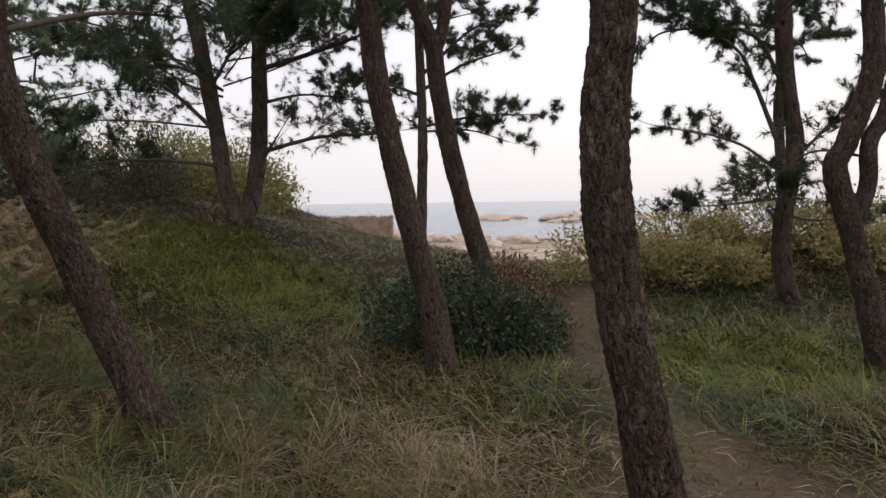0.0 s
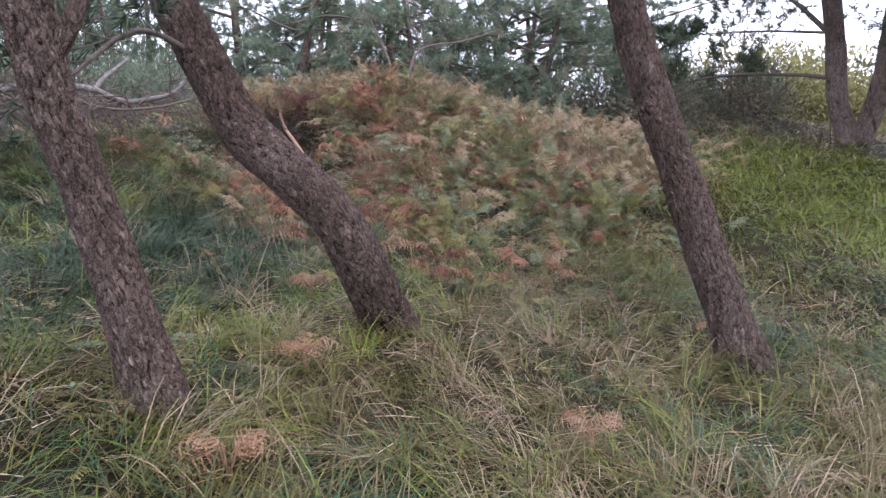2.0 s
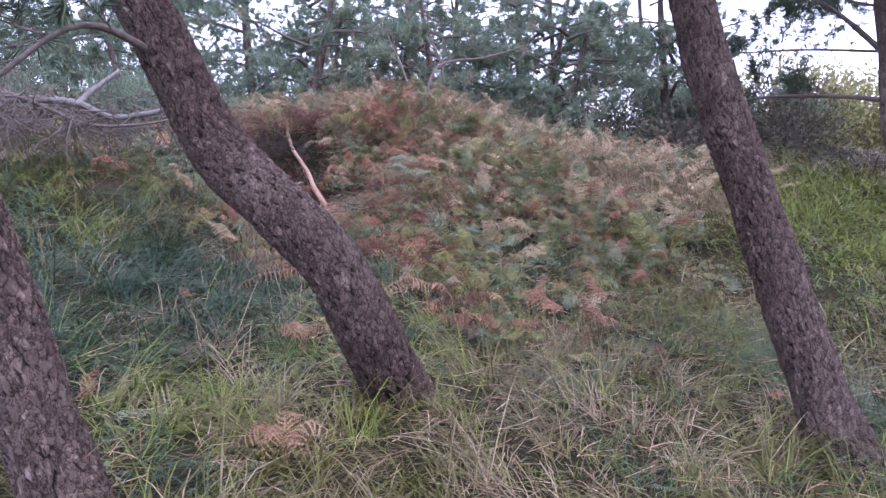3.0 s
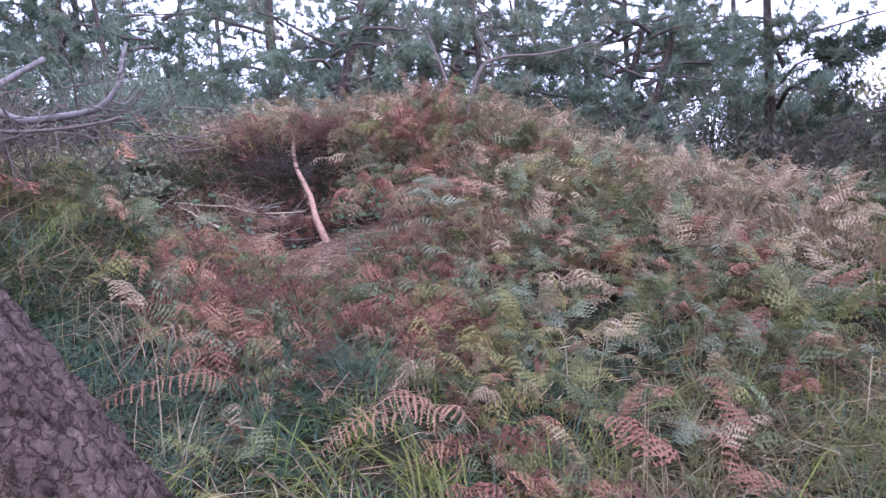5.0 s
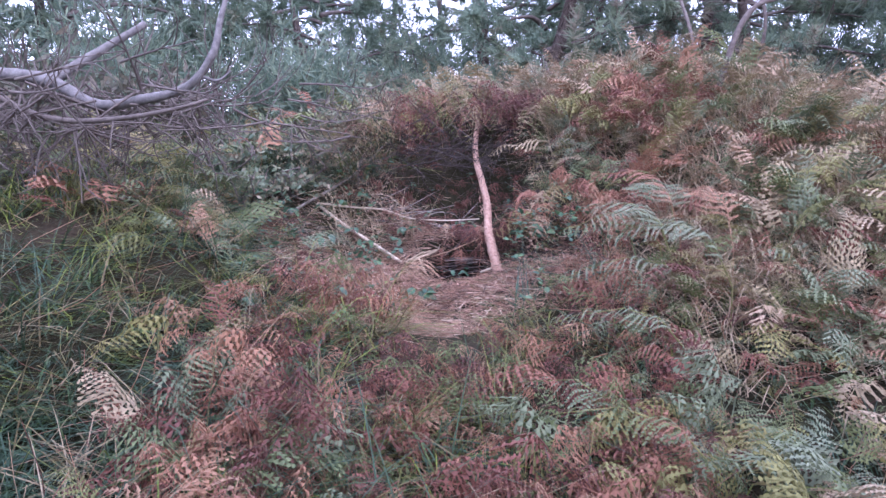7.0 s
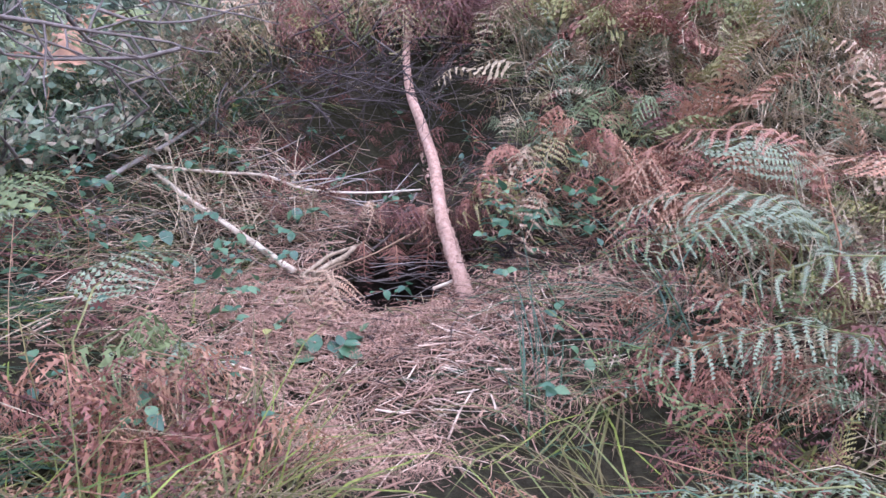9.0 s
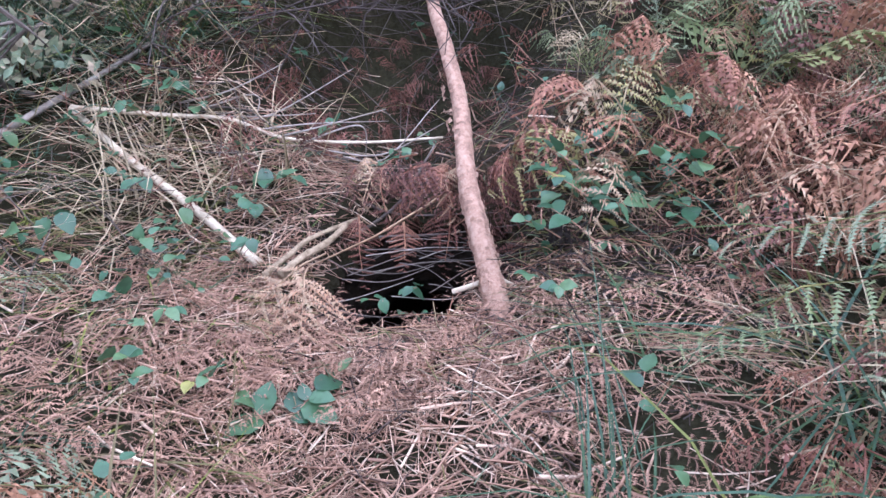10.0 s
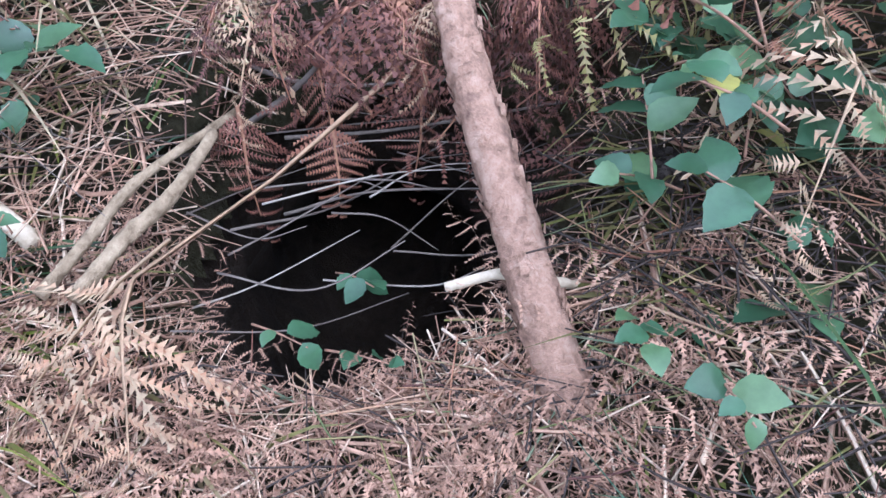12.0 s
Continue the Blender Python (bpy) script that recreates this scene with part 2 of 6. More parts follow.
def raw_part(name, verts, faces, material, parent=None, label="", point_values=None, smooth=False):
    ob = new(name, raw_mesh(name, verts, faces, material, point_values, smooth))
    if parent:
        ob.parent = parent
    if label:
        ob["label"] = label
    return ob


def spline(points, per=8):
    """A Catmull-Rom curve through points (each a tuple of any length)."""
    p = np.array(points, dtype=float)
    p = np.vstack([2 * p[0] - p[1], p, 2 * p[-1] - p[-2]])
    out = []
    for i in range(1, len(p) - 2):
        for k in range(per):
            t = k / per
            a, b, c, d = p[i - 1], p[i], p[i + 1], p[i + 2]
            out.append(0.5 * (2 * b + (c - a) * t + (2 * a - 5 * b + 4 * c - d) * t * t + (3 * b - a - 3 * c + d) * t ** 3))
    out.append(p[-2])
    return np.array(out)


def frames_along(c):
    tan = np.gradient(c, axis=0)
    tan /= np.linalg.norm(tan, axis=1)[:, None] + 1e-9
    ref = np.array([0.31, 0.9, 0.3]) if abs(tan[0][2]) > 0.5 else np.array([0.0, 0.1, 1.0])
    s = np.cross(tan, ref)
    s /= np.linalg.norm(s, axis=1)[:, None] + 1e-9
    return tan, s, np.cross(s, tan)


def tube(c, radii, sides=8, cap=True):
    """Vertices and quads of a tube round the curve c."""
    n = len(c)
    _, s, u = frames_along(c)
    a = np.linspace(0, 2 * np.pi, sides, endpoint=False)
    ring = np.cos(a)[None, :, None] * s[:, None, :] + np.sin(a)[None, :, None] * u[:, None, :]
    r = np.asarray(radii)
    r = r[:, None, None] if r.ndim == 1 else r[:, :, None]
    v = (c[:, None, :] + ring * r).reshape(-1, 3)
    i = np.arange(n - 1)[:, None] * sides
    k = np.arange(sides)[None, :]
    k2 = (k + 1) % sides
    f = np.stack([i + k, i + k2, i + sides + k2, i + sides + k], axis=-1).reshape(-1, 4)
    faces = [f]
    if cap:
        v = np.vstack([v, c[-1][None], c[0][None]])
        e = (n - 1) * sides + np.arange(sides)
        faces.append(np.stack([e, np.roll(e, -1), np.full(sides, n * sides)], axis=1))
        e = np.arange(sides)
        faces.append(np.stack([np.roll(e, -1), e, np.full(sides, n * sides + 1)], axis=1))
    return v, faces


class Heap:
    """Collects pieces that end in one mesh."""
    def __init__(self):
        self.v, self.f3, self.f4, self.t, self.n = [], [], [], [], 0

    def add(self, verts, faces, tint=0.5):
        for f in faces if isinstance(faces, list) else [faces]:
            f = np.asarray(f)
            (self.f3 if f.shape[1] == 3 else self.f4).append(f + self.n)
        self.v.append(verts)
        self.t.append(np.full(len(verts), tint) if np.isscalar(tint) else np.asarray(tint))
        self.n += len(verts)

    def part(self, name, material, parent=None, label="", smooth=False):
        faces = [np.vstack(x) for x in (self.f3, self.f4) if x]
        return raw_part(name, np.vstack(self.v), faces, material, parent, label, {"tint": np.concatenate(self.t)}, smooth)


def step(a, b, v):
    t = np.clip((v - a) / (b - a), 0, 1)
    return t * t * (3 - 2 * t)


# ---- the lie of the land ----
BUMPS = [(-3.7, 1.6, 1.2, 0.23), (-10.2, 8.2, 1.3, 0.98), (-8.4, 9.6, 1.5, 0.58), (-5.5, 10.6, 2.0, 0.14), (-11.2, 3.2, 1.5, 0.69), (-9.2, 3.6, 1.0, 0.24),
         (-11.5, 6.3, 1.1, 0.88), (-9.25, 6.15, 0.55, -0.3), (-10.1, 6.9, 0.6, -0.35), (-7.6, 7.0, 0.8, 0.04), (-5, 15, 3.0, 1.03), (-12.5, 10.5, 2.0, 0.93),
         (-5.6, 6.2, 1.6, -0.08), (-2.4, 3.8, 1.3, -0.02), (-9.9, 5.2, 0.6, -0.23), (3, 8, 3.0, -0.14), (-8.8, 7.1, 0.6, -0.18),
         (-12, 27, 6.0, 2.2), (5.5, 14.2, 2.2, 0.75), (9.5, 13.0, 2.4, 0.8), (-3.5, 24, 4.0, 0.5), (-8.3, 5.72, 0.36, -0.27)]
HOLE = (-9.27, 6.29)


def path_mask(x, y):
    """Worn footpath: it runs from the grove to the beach."""
    cx = 1.15 + 0.12 * y + 0.25 * np.sin(0.5 * y)
    w = 0.45 + 0.9 * step(6.5, 2.5, y)
    return np.exp(-((x - cx) / w) ** 2) * step(22, 14, y)


def height(x, y):
    x, y = np.asarray(x, dtype=float), np.asarray(y, dtype=float)
    z = 0.95 * step(-1.5, -9, x)
    for a, b, s, h in BUMPS:
        z = z + h * np.exp(-((x - a) ** 2 + (y - b) ** 2) / (2 * s * s))
    z = z - 2.1 * step(17, 40, y + 0.35 * x) * step(-30, 0, x + 6) - 3.2 * step(60, 130, y) - 3.0 * step(100, 190, np.hypot(x, y))
    z = z - 0.05 * path_mask(x, y)
    rim = np.hypot((x - HOLE[0]) / 0.26, (y - HOLE[1]) / 0.33)
    z = z - 0.16 * step(1.45, 0.85, rim)
    # open hollow dug out of the bank behind the burrow
    z = z - 0.4 * step(1.35, 0.7, np.hypot((x + 10.2) / 0.5, (y - 6.55) / 0.55))
    return z + 0.035 * np.sin(1.9 * x + 0.7 * y) * np.sin(1.3 * y - 0.8 * x) + 0.02 * np.sin(5.1 * x + 1.0) * np.sin(4.3 * y)


def axis(lo, hi, fine, reach_lo, reach_hi, dense):
    mid = np.concatenate([np.arange(lo, dense[0], fine), np.arange(dense[0], dense[1], fine / 3), np.arange(dense[1], hi, fine)])
    out_hi = hi + np.cumsum(fine * 1.25 ** np.arange(0, 46))
    out_lo = lo - np.cumsum(fine * 1.25 ** np.arange(0, 46))
    return np.concatenate([out_lo[out_lo > reach_lo][::-1], mid, out_hi[out_hi < reach_hi]])


def build_ground():
    xs = axis(-13.0, 3.0, 0.08, -3500, 3500, (-9.8, -8.76))
    ys = axis(-2.0, 13.0, 0.08, -3500, 3500, (5.76, 6.88))
    gx, gy = np.meshgrid(xs, ys)
    gz = height(gx, gy)
    nx, ny = len(xs), len(ys)
    i = np.arange(ny - 1)[:, None] * nx + np.arange(nx - 1)[None, :]
    f = np.stack([i, i + 1, i + nx + 1, i + nx], axis=-1).reshape(-1, 4)
    cx = ((gx[:-1, :-1] + gx[1:, 1:]) / 2).ravel()
    cy = ((gy[:-1, :-1] + gy[1:, 1:]) / 2).ravel()
    keep = ((cx - HOLE[0]) / 0.26) ** 2 + ((cy - HOLE[1]) / 0.33) ** 2 > 1.0
    v = np.stack([gx, gy, gz], axis=-1).reshape(-1, 3)
    shore = step(30, 42, gy + 0.35 * gx).ravel() * step(-30, 0, gx + 6).ravel()
    ob = raw_part("ground", v, f[keep], GROUND, None, "", {"path": path_mask(gx, gy).ravel(), "shore": shore}, True)
    tagged(ob, "uneven sandy woodland ground with dead grass litter", "ground", kind="structure")
    # the burrow: a tunnel that goes down into the bank
    c = spline([(HOLE[0] + 0.06, HOLE[1] - 0.03, 1.06), (HOLE[0] - 0.06, HOLE[1] + 0.03, 0.72), (HOLE[0] - 0.35, HOLE[1] + 0.15, 0.35), (HOLE[0] - 1.2, HOLE[1] + 0.5, 0.1)], 6)
    n = len(c)
    r = np.interp(np.arange(n), [0, n * 0.17, n * 0.4, n - 1], [0.62, 0.4, 0.32, 0.25])
    wob = 1 + 0.09 * np.sin(np.arange(16)[None, :] * 2.4 + np.arange(n)[:, None] * 1.3)
    tv, tf = tube(c, r[:, None] * wob, 16, False)
    tv[:, 2] = np.minimum(tv[:, 2], height(tv[:, 0], tv[:, 1]) - 0.015)
    end = np.vstack([tv, c[-1][None]])
    e = (n - 1) * 16 + np.arange(16)
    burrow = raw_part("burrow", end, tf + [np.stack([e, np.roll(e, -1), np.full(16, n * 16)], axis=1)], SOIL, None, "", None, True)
    tagged(burrow, "dark animal burrow dug into the foot of the bank", "burrow", kind="structure")


build_ground()
sea = raw_part("water", [(-4000, 70, -2.3), (4000, 70, -2.3), (4000, 4500, -2.3), (-4000, 4500, -2.3)], np.array([[0, 1, 2, 3]]), SEA)
tagged(sea, "calm grey-blue sea with small white crests", "sea", kind="structure")


# ---- pines ----
def cells(u, v, seed, cu, cv):
    """Distance to the border between bark plates of about cu by cv metres (0 in the crack), and each plate's own number."""
    r = np.random.default_rng(seed)
    au, av = u / cu, v / cv
    tab = r.random((64, 64, 3))
    best, second = np.full(u.shape, 9.0), np.full(u.shape, 9.0)
    own = np.zeros(u.shape)
    iu, iv = np.floor(au).astype(int), np.floor(av).astype(int)
    for du in (-1, 0, 1):
        for dv in (-1, 0, 1):
            p = tab[(iu + du) % 64, (iv + dv) % 64]
            d = np.hypot(iu + du + p[..., 0] - au, iv + dv + p[..., 1] - av)
            closer = d < best
            second = np.where(closer, best, np.minimum(second, d))
            own = np.where(closer, p[..., 2], own)
            best = np.where(closer, d, best)
    return np.clip((second - best) / 0.45, 0, 1), own


def soft_noise(u, v, seed):
    """Smooth random relief between 0 and 1 on a plane of unit cells."""
    tab = np.random.default_rng(seed).random((128, 128))
    iu, iv = np.floor(u).astype(int), np.floor(v).astype(int)
    fu, fv = u - iu, v - iv
    fu, fv = fu * fu * (3 - 2 * fu), fv * fv * (3 - 2 * fv)
    a, b = tab[iu % 128, iv % 128], tab[(iu + 1) % 128, iv % 128]
    c, d = tab[iu % 128, (iv + 1) % 128], tab[(iu + 1) % 128, (iv + 1) % 128]
    return (a * (1 - fu) + b * fu) * (1 - fv) + (c * (1 - fu) + d * fu) * fv


def bark_tube(name, pts, radii, parent, sides, ring, depth, material, seed, flare=0.0, fine_top=9.0):
    c = spline(pts, 6)
    length = np.concatenate([[0], np.cumsum(np.linalg.norm(np.diff(c, axis=0), axis=1))])
    z = c[:, 2]
    fine_to = np.interp(fine_top, z, length) if fine_top < z[-1] else length[-1]
    s = np.concatenate([np.arange(0, fine_to, ring), np.linspace(fine_to, length[-1], max(3, int((length[-1] - fine_to) / 0.15)))])
    n = len(s)
    c = np.stack([np.interp(s, length, c[:, k]) for k in range(3)], axis=1)
    r = np.interp(s / length[-1], np.linspace(0, 1, len(radii)), radii)
    r = r * (1 + flare * np.exp(-(s / 0.32) ** 1.3))
    ang = np.linspace(0, 2 * np.pi, sides, endpoint=False)
    uu = (ang[None, :] * r.mean()) + 0 * s[:, None]
    around = 2 * np.pi * r.mean()
    cu = around / max(9, round(around / 0.03))
    r_n = np.random.default_rng(seed + 9)
    ph = r_n.random(8) * 6.3
    vv = s[:, None] + 0.035 * np.sin(ang * 3 + ph[0])[None, :] + 0.02 * np.sin(ang * 7 + ph[1])[None, :]
    wrap = np.abs(((ang / np.pi) % 2) - 1)[None, :] * around
    warp = 0.03 * (soft_noise(wrap / 0.06 + 3, vv / 0.11, seed + 2) - 0.5) + 0.014 * (soft_noise(wrap / 0.02 + 9, vv / 0.035, seed + 3) - 0.5)
    slip = 0.09 * (soft_noise(wrap / 0.05 + 40, vv / 0.09, seed + 4) - 0.5)
    ridge, own = cells(uu + warp, vv + slip, seed, cu, 0.1)
    fine, own2 = cells(uu + 0.6 * warp, vv + slip + 5, seed + 1, cu * 0.5, 0.04)
    rough = np.clip(ridge * 1.7, 0, 1) * (0.5 + 0.5 * np.clip(fine * 2.0, 0, 1))
    own = 0.5 * own + 0.5 * own2
    grain = 1 - np.abs(2 * soft_noise(wrap / 0.012 + 60, vv / 0.05, seed + 6) - 1)
    worn = soft_noise(wrap / 0.12 + 80, vv / 0.25, seed + 7)
    rough = rough * (0.6 + 0.4 * worn) + 0.35 * (1 - worn) * grain + 0.15 * (grain - 0.5)
    lump = 0.03 * np.sin(vv * 5 + seed) + 0.025 * np.sin(vv * 11 + 2 * ang[None, :]) + 0.03 * np.sin(2 * ang[None, :] + seed)
    rr = r[:, None] * (1 + lump) + depth * (rough - 0.6 + 0.5 * (own - 0.5))
    v, f = tube(c, rr, sides)
    plate = np.concatenate([(rough * (0.62 + 0.38 * own)).ravel(), [0.4, 0.4]])
    return raw_part(name, v, f, material, parent, "", {"plate": plate}, True)


def needle_tufts(heap, at, along, size, count, r, tint=0.4, wide=1.0):
    """Needles in brushes round shoots at the points 'at' that point 'along'."""
    k = len(at)
    if not k:
        return
    n = count
    base = np.repeat(at, n, axis=0)
    d = np.repeat(along / (np.linalg.norm(along, axis=1)[:, None] + 1e-9), n, axis=0)
    back = r.random((k * n, 1))
    base = base - d * back * size * 0.9
    ax = r.normal(size=(k * n, 3))
    ax -= d * (ax * d).sum(1)[:, None]
    ax /= np.linalg.norm(ax, axis=1)[:, None] + 1e-9
    open_ = 0.45 + 0.75 * back + 0.2 * r.random((k * n, 1))
    w = d * np.cos(open_) + ax * np.sin(open_)
    ln = size * (0.6 + 0.5 * r.random((k * n, 1)))
    tip = base + w * ln + np.array([0, 0, -0.05]) * ln
    side = np.cross(w, r.normal(size=(k * n, 3)))
    side /= np.linalg.norm(side, axis=1)[:, None] + 1e-9
    wid = 0.0032 * wide * (size / 0.1) ** 0.6 * (0.6 + 0.6 * r.random((k * n, 1)))
    v = np.stack([base - side * wid, base + side * wid, tip], axis=1).reshape(-1, 3)
    f = np.arange(k * n * 3).reshape(-1, 3)
    t = np.repeat(np.clip(tint + 0.22 * r.normal(size=k), 0, 1), n)
    heap.add(v, f, np.repeat(t, 3))


def limb_with_twigs(pts, r0, r, twigs, shoots, spacing, reach, bare=0.15, up=0.25, level=2):
    """Side twigs along a limb; returns the limb's curve and fills twigs (tubes) and shoots (where needles grow)."""
    c = spline(pts, 7)
    length = np.concatenate([[0], np.cumsum(np.linalg.norm(np.diff(c, axis=0), axis=1))])
    total = length[-1]
    s = bare * total
    while s < total:
        s += spacing * (0.5 + r.random())
        if s > total:
            break
        p = np.array([np.interp(s, length, c[:, k]) for k in range(3)])
        q = np.array([np.interp(min(total, s + 0.1), length, c[:, k]) for k in range(3)])
        tan = (q - p) / (np.linalg.norm(q - p) + 1e-6)
        side = np.cross(tan, (0, 0, 1)) * (1 if r.random() < 0.5 else -1)
        d = tan * (0.4 + 0.5 * r.random()) + side * (0.5 + 0.7 * r.random()) + np.array([0, 0, up * r.normal() + 0.12])
        d /= np.linalg.norm(d)
        ln = reach * (0.45 + 0.75 * r.random()) * (1.0 - 0.55 * s / total)
        grow(p, d, ln, max(0.006, r0 * 0.3 * (1 - 0.6 * s / total)), level, r, twigs, shoots)
    grow(c[-1], (c[-1] - c[-2]) / (np.linalg.norm(c[-1] - c[-2]) + 1e-6), reach * 0.5, r0 * 0.25, level, r, twigs, shoots)
    return c


def grow(p, d, ln, rad, level, r, twigs, shoots):
    bend = r.normal(size=3) * 0.25
    bend[2] += 0.12
    n = 4
    pts = [p]
    for i in range(n):
        d = d + bend / n + r.normal(size=3) * 0.08
        d = d / np.linalg.norm(d)
        pts.append(pts[-1] + d * ln / n)
    pts = np.array(pts)
    twigs.append((pts, rad))
    if level == 0 or ln < 0.16:
        shoots.append((pts[-1], d))
        if r.random() < 0.6:
            shoots.append((pts[-2], d + r.normal(size=3) * 0.4))
        return
    shoots.append((pts[-1], d))
    for i in range(1, n + 1):
        for _ in range(1 if i < 2 else 2):
            if r.random() < 0.72:
                e = d * 0.7 + r.normal(size=3) * 0.55
                e[2] += 0.15
                e /= np.linalg.norm(e)
                grow(pts[i], e, ln * (0.38 + 0.25 * r.random()), rad * 0.55, level - 1, r, twigs, shoots)


def twig_mesh(twigs, sides=3):
    h = Heap()
    for pts, rad in twigs:
        v, f = tube(np.asarray(pts), np.linspace(rad, rad * 0.45, len(pts)), sides, False)
        h.add(v, f)
    return h


def pine(label, trunk, radii, limbs, seed, near=True, spacing=0.3, reach=0.9, size=0.1, per=22, tint=0.4, group="", material=None, stems=(), keep=1.0, needles=None, level=2, base_flare=0.55):
    """A pine: trunk, further stems (points, radii), limbs (points, radius), bare twigs, and a crown of needle brushes."""
    r = np.random.default_rng(seed)
    tree = new("pine_tree")
    tagged(tree, label, "tree", group)
    material = material or BARK
    bark_tube("trunk", trunk, radii, tree, 80 if near else 24, 0.02 if near else 0.1, 0.018 if near else 0.012, material, seed, base_flare, 3.3 if near else 9.0)
    for pts, rr in stems:
        bark_tube("stem", pts, rr, tree, 40 if near else 14, 0.025 if near else 0.12, 0.009, material, seed + 5)
    twigs, shoots = [], []
    for pts, r0 in limbs:
        c = limb_with_twigs(pts, r0, r, twigs, shoots, spacing * (0.55 if near else 1.0), reach, level=1 if near else level)
        v, f = tube(c, np.linspace(r0, r0 * 0.3, len(c)), 6)
        raw_part("limb", v, f, TWIG, tree, "", None, True)
    if twigs:
        twig_mesh(twigs).part("twig_mass", TWIG, tree, "thin bare grey twigs")["kind"] = "stuff"
    if shoots:
        at = np.array([a for a, _ in shoots])
        al = np.array([b for _, b in shoots])
        pick = r.random(len(at)) < keep
        h = Heap()
        needle_tufts(h, at[pick], al[pick], size * (1.35 if near else 1.0), int(per * (1.15 if needles is None else 1.0)), r, tint, 1.4 if needles is None else 2.3)
        h.part("crown", needles or NEEDLES, tree, "green needle brushes with gaps of sky")["kind"] = "stuff"
    return tree


def auto_limbs(r, base, top, low, count, out, r0, lean=(0, 0), droop=0.0):
    """Limbs of a tree that stands upright from base to top."""
    base, top = np.array(base), np.array(top)
    res = []
    for i in range(count):
        k = low + (1 - low) * (i + r.random()) / count
        p = base + (top - base) * k
        a = r.random() * 2 * np.pi
        ln = out * (1.1 - 0.65 * (k - low) / (1 - low)) * (0.6 + 0.6 * r.random())
        d = np.array([np.cos(a) + lean[0], np.sin(a) + lean[1], 0.0])
        d /= np.linalg.norm(d)
        rise = 0.35 * r.random() - droop
        res.append(([tuple(p), tuple(p + d * ln * 0.35 + (0, 0, 0.1 * ln)), tuple(p + d * ln * 0.7 + (0, 0, rise * ln * 0.6 + 0.1 * ln)), tuple(p + d * ln + (0, 0, rise * ln + 0.05 * ln))], r0 * (0.6 + 0.5 * r.random())))
    return res


GROVE = "pines of the grove"
r_ = np.random.default_rng(5)


def high_limbs(p, count, out, seed, up=2.0):
    r = np.random.default_rng(seed)
    return auto_limbs(r, p, (p[0] + 0.2 * r.normal(), p[1] + 0.2 * r.normal(), p[2] + up), 0.0, count, out, 0.035)


pine("leaning pine trunk with ivy and pale scars at its foot", [(-2.35, 5.6, -0.15), (-2.42, 5.56, 0.1), (-2.66, 5.5, 0.71), (-2.9, 5.42, 1.38), (-3.12, 5.34, 1.99), (-3.26, 5.28, 2.44), (-3.36, 5.26, 2.95), (-3.4, 5.3, 4.2), (-3.3, 5.5, 6.5)],
     [0.15, 0.136, 0.122, 0.108, 0.095], [([(-3.34, 5.27, 2.9), (-3.9, 5.2, 3.15), (-4.6, 5.4, 3.3)], 0.03), ([(-3.36, 5.27, 3.1), (-2.8, 5.9, 3.4), (-2.2, 6.3, 3.45)], 0.03)] + high_limbs((-3.4, 5.3, 3.5), 12, 2.0, 3), 21, group=GROVE)
pine("slender leaning pine with dark red-brown bark", [(0.0, 7.6, -0.25), (-0.03, 7.6, -0.05), (-0.11, 7.6, 0.53), (-0.25, 7.6, 1.09), (-0.43, 7.6, 1.84), (-0.57, 7.6, 2.46), (-0.69, 7.6, 3.07), (-0.76, 7.6, 3.67), (-0.8, 7.6, 4.4), (-0.7, 7.7, 6.8)],
     [0.145, 0.132, 0.12, 0.108, 0.1], high_limbs((-0.78, 7.6, 4.2), 11, 1.9, 4), 22, group=GROVE)
pine("thick pine trunk with flaking plated bark", [(1.06, 3.17, -0.2), (1.05, 3.17, 0.1), (0.99, 3.17, 0.4), (0.9, 3.17, 0.88), (0.82, 3.17, 1.25), (0.78, 3.17, 1.54), (0.745, 3.17, 1.8), (0.74, 3.17, 2.18), (0.76, 3.17, 2.43), (0.78, 3.17, 2.7), (0.8, 3.2, 4.5), (0.7, 3.2, 6.5)],
     [0.122, 0.112, 0.104, 0.1, 0.09], [([(0.8, 3.2, 4.4), (1.6, 4.3, 4.9), (2.4, 5.2, 5.2)], 0.03)], 23, group=GROVE)
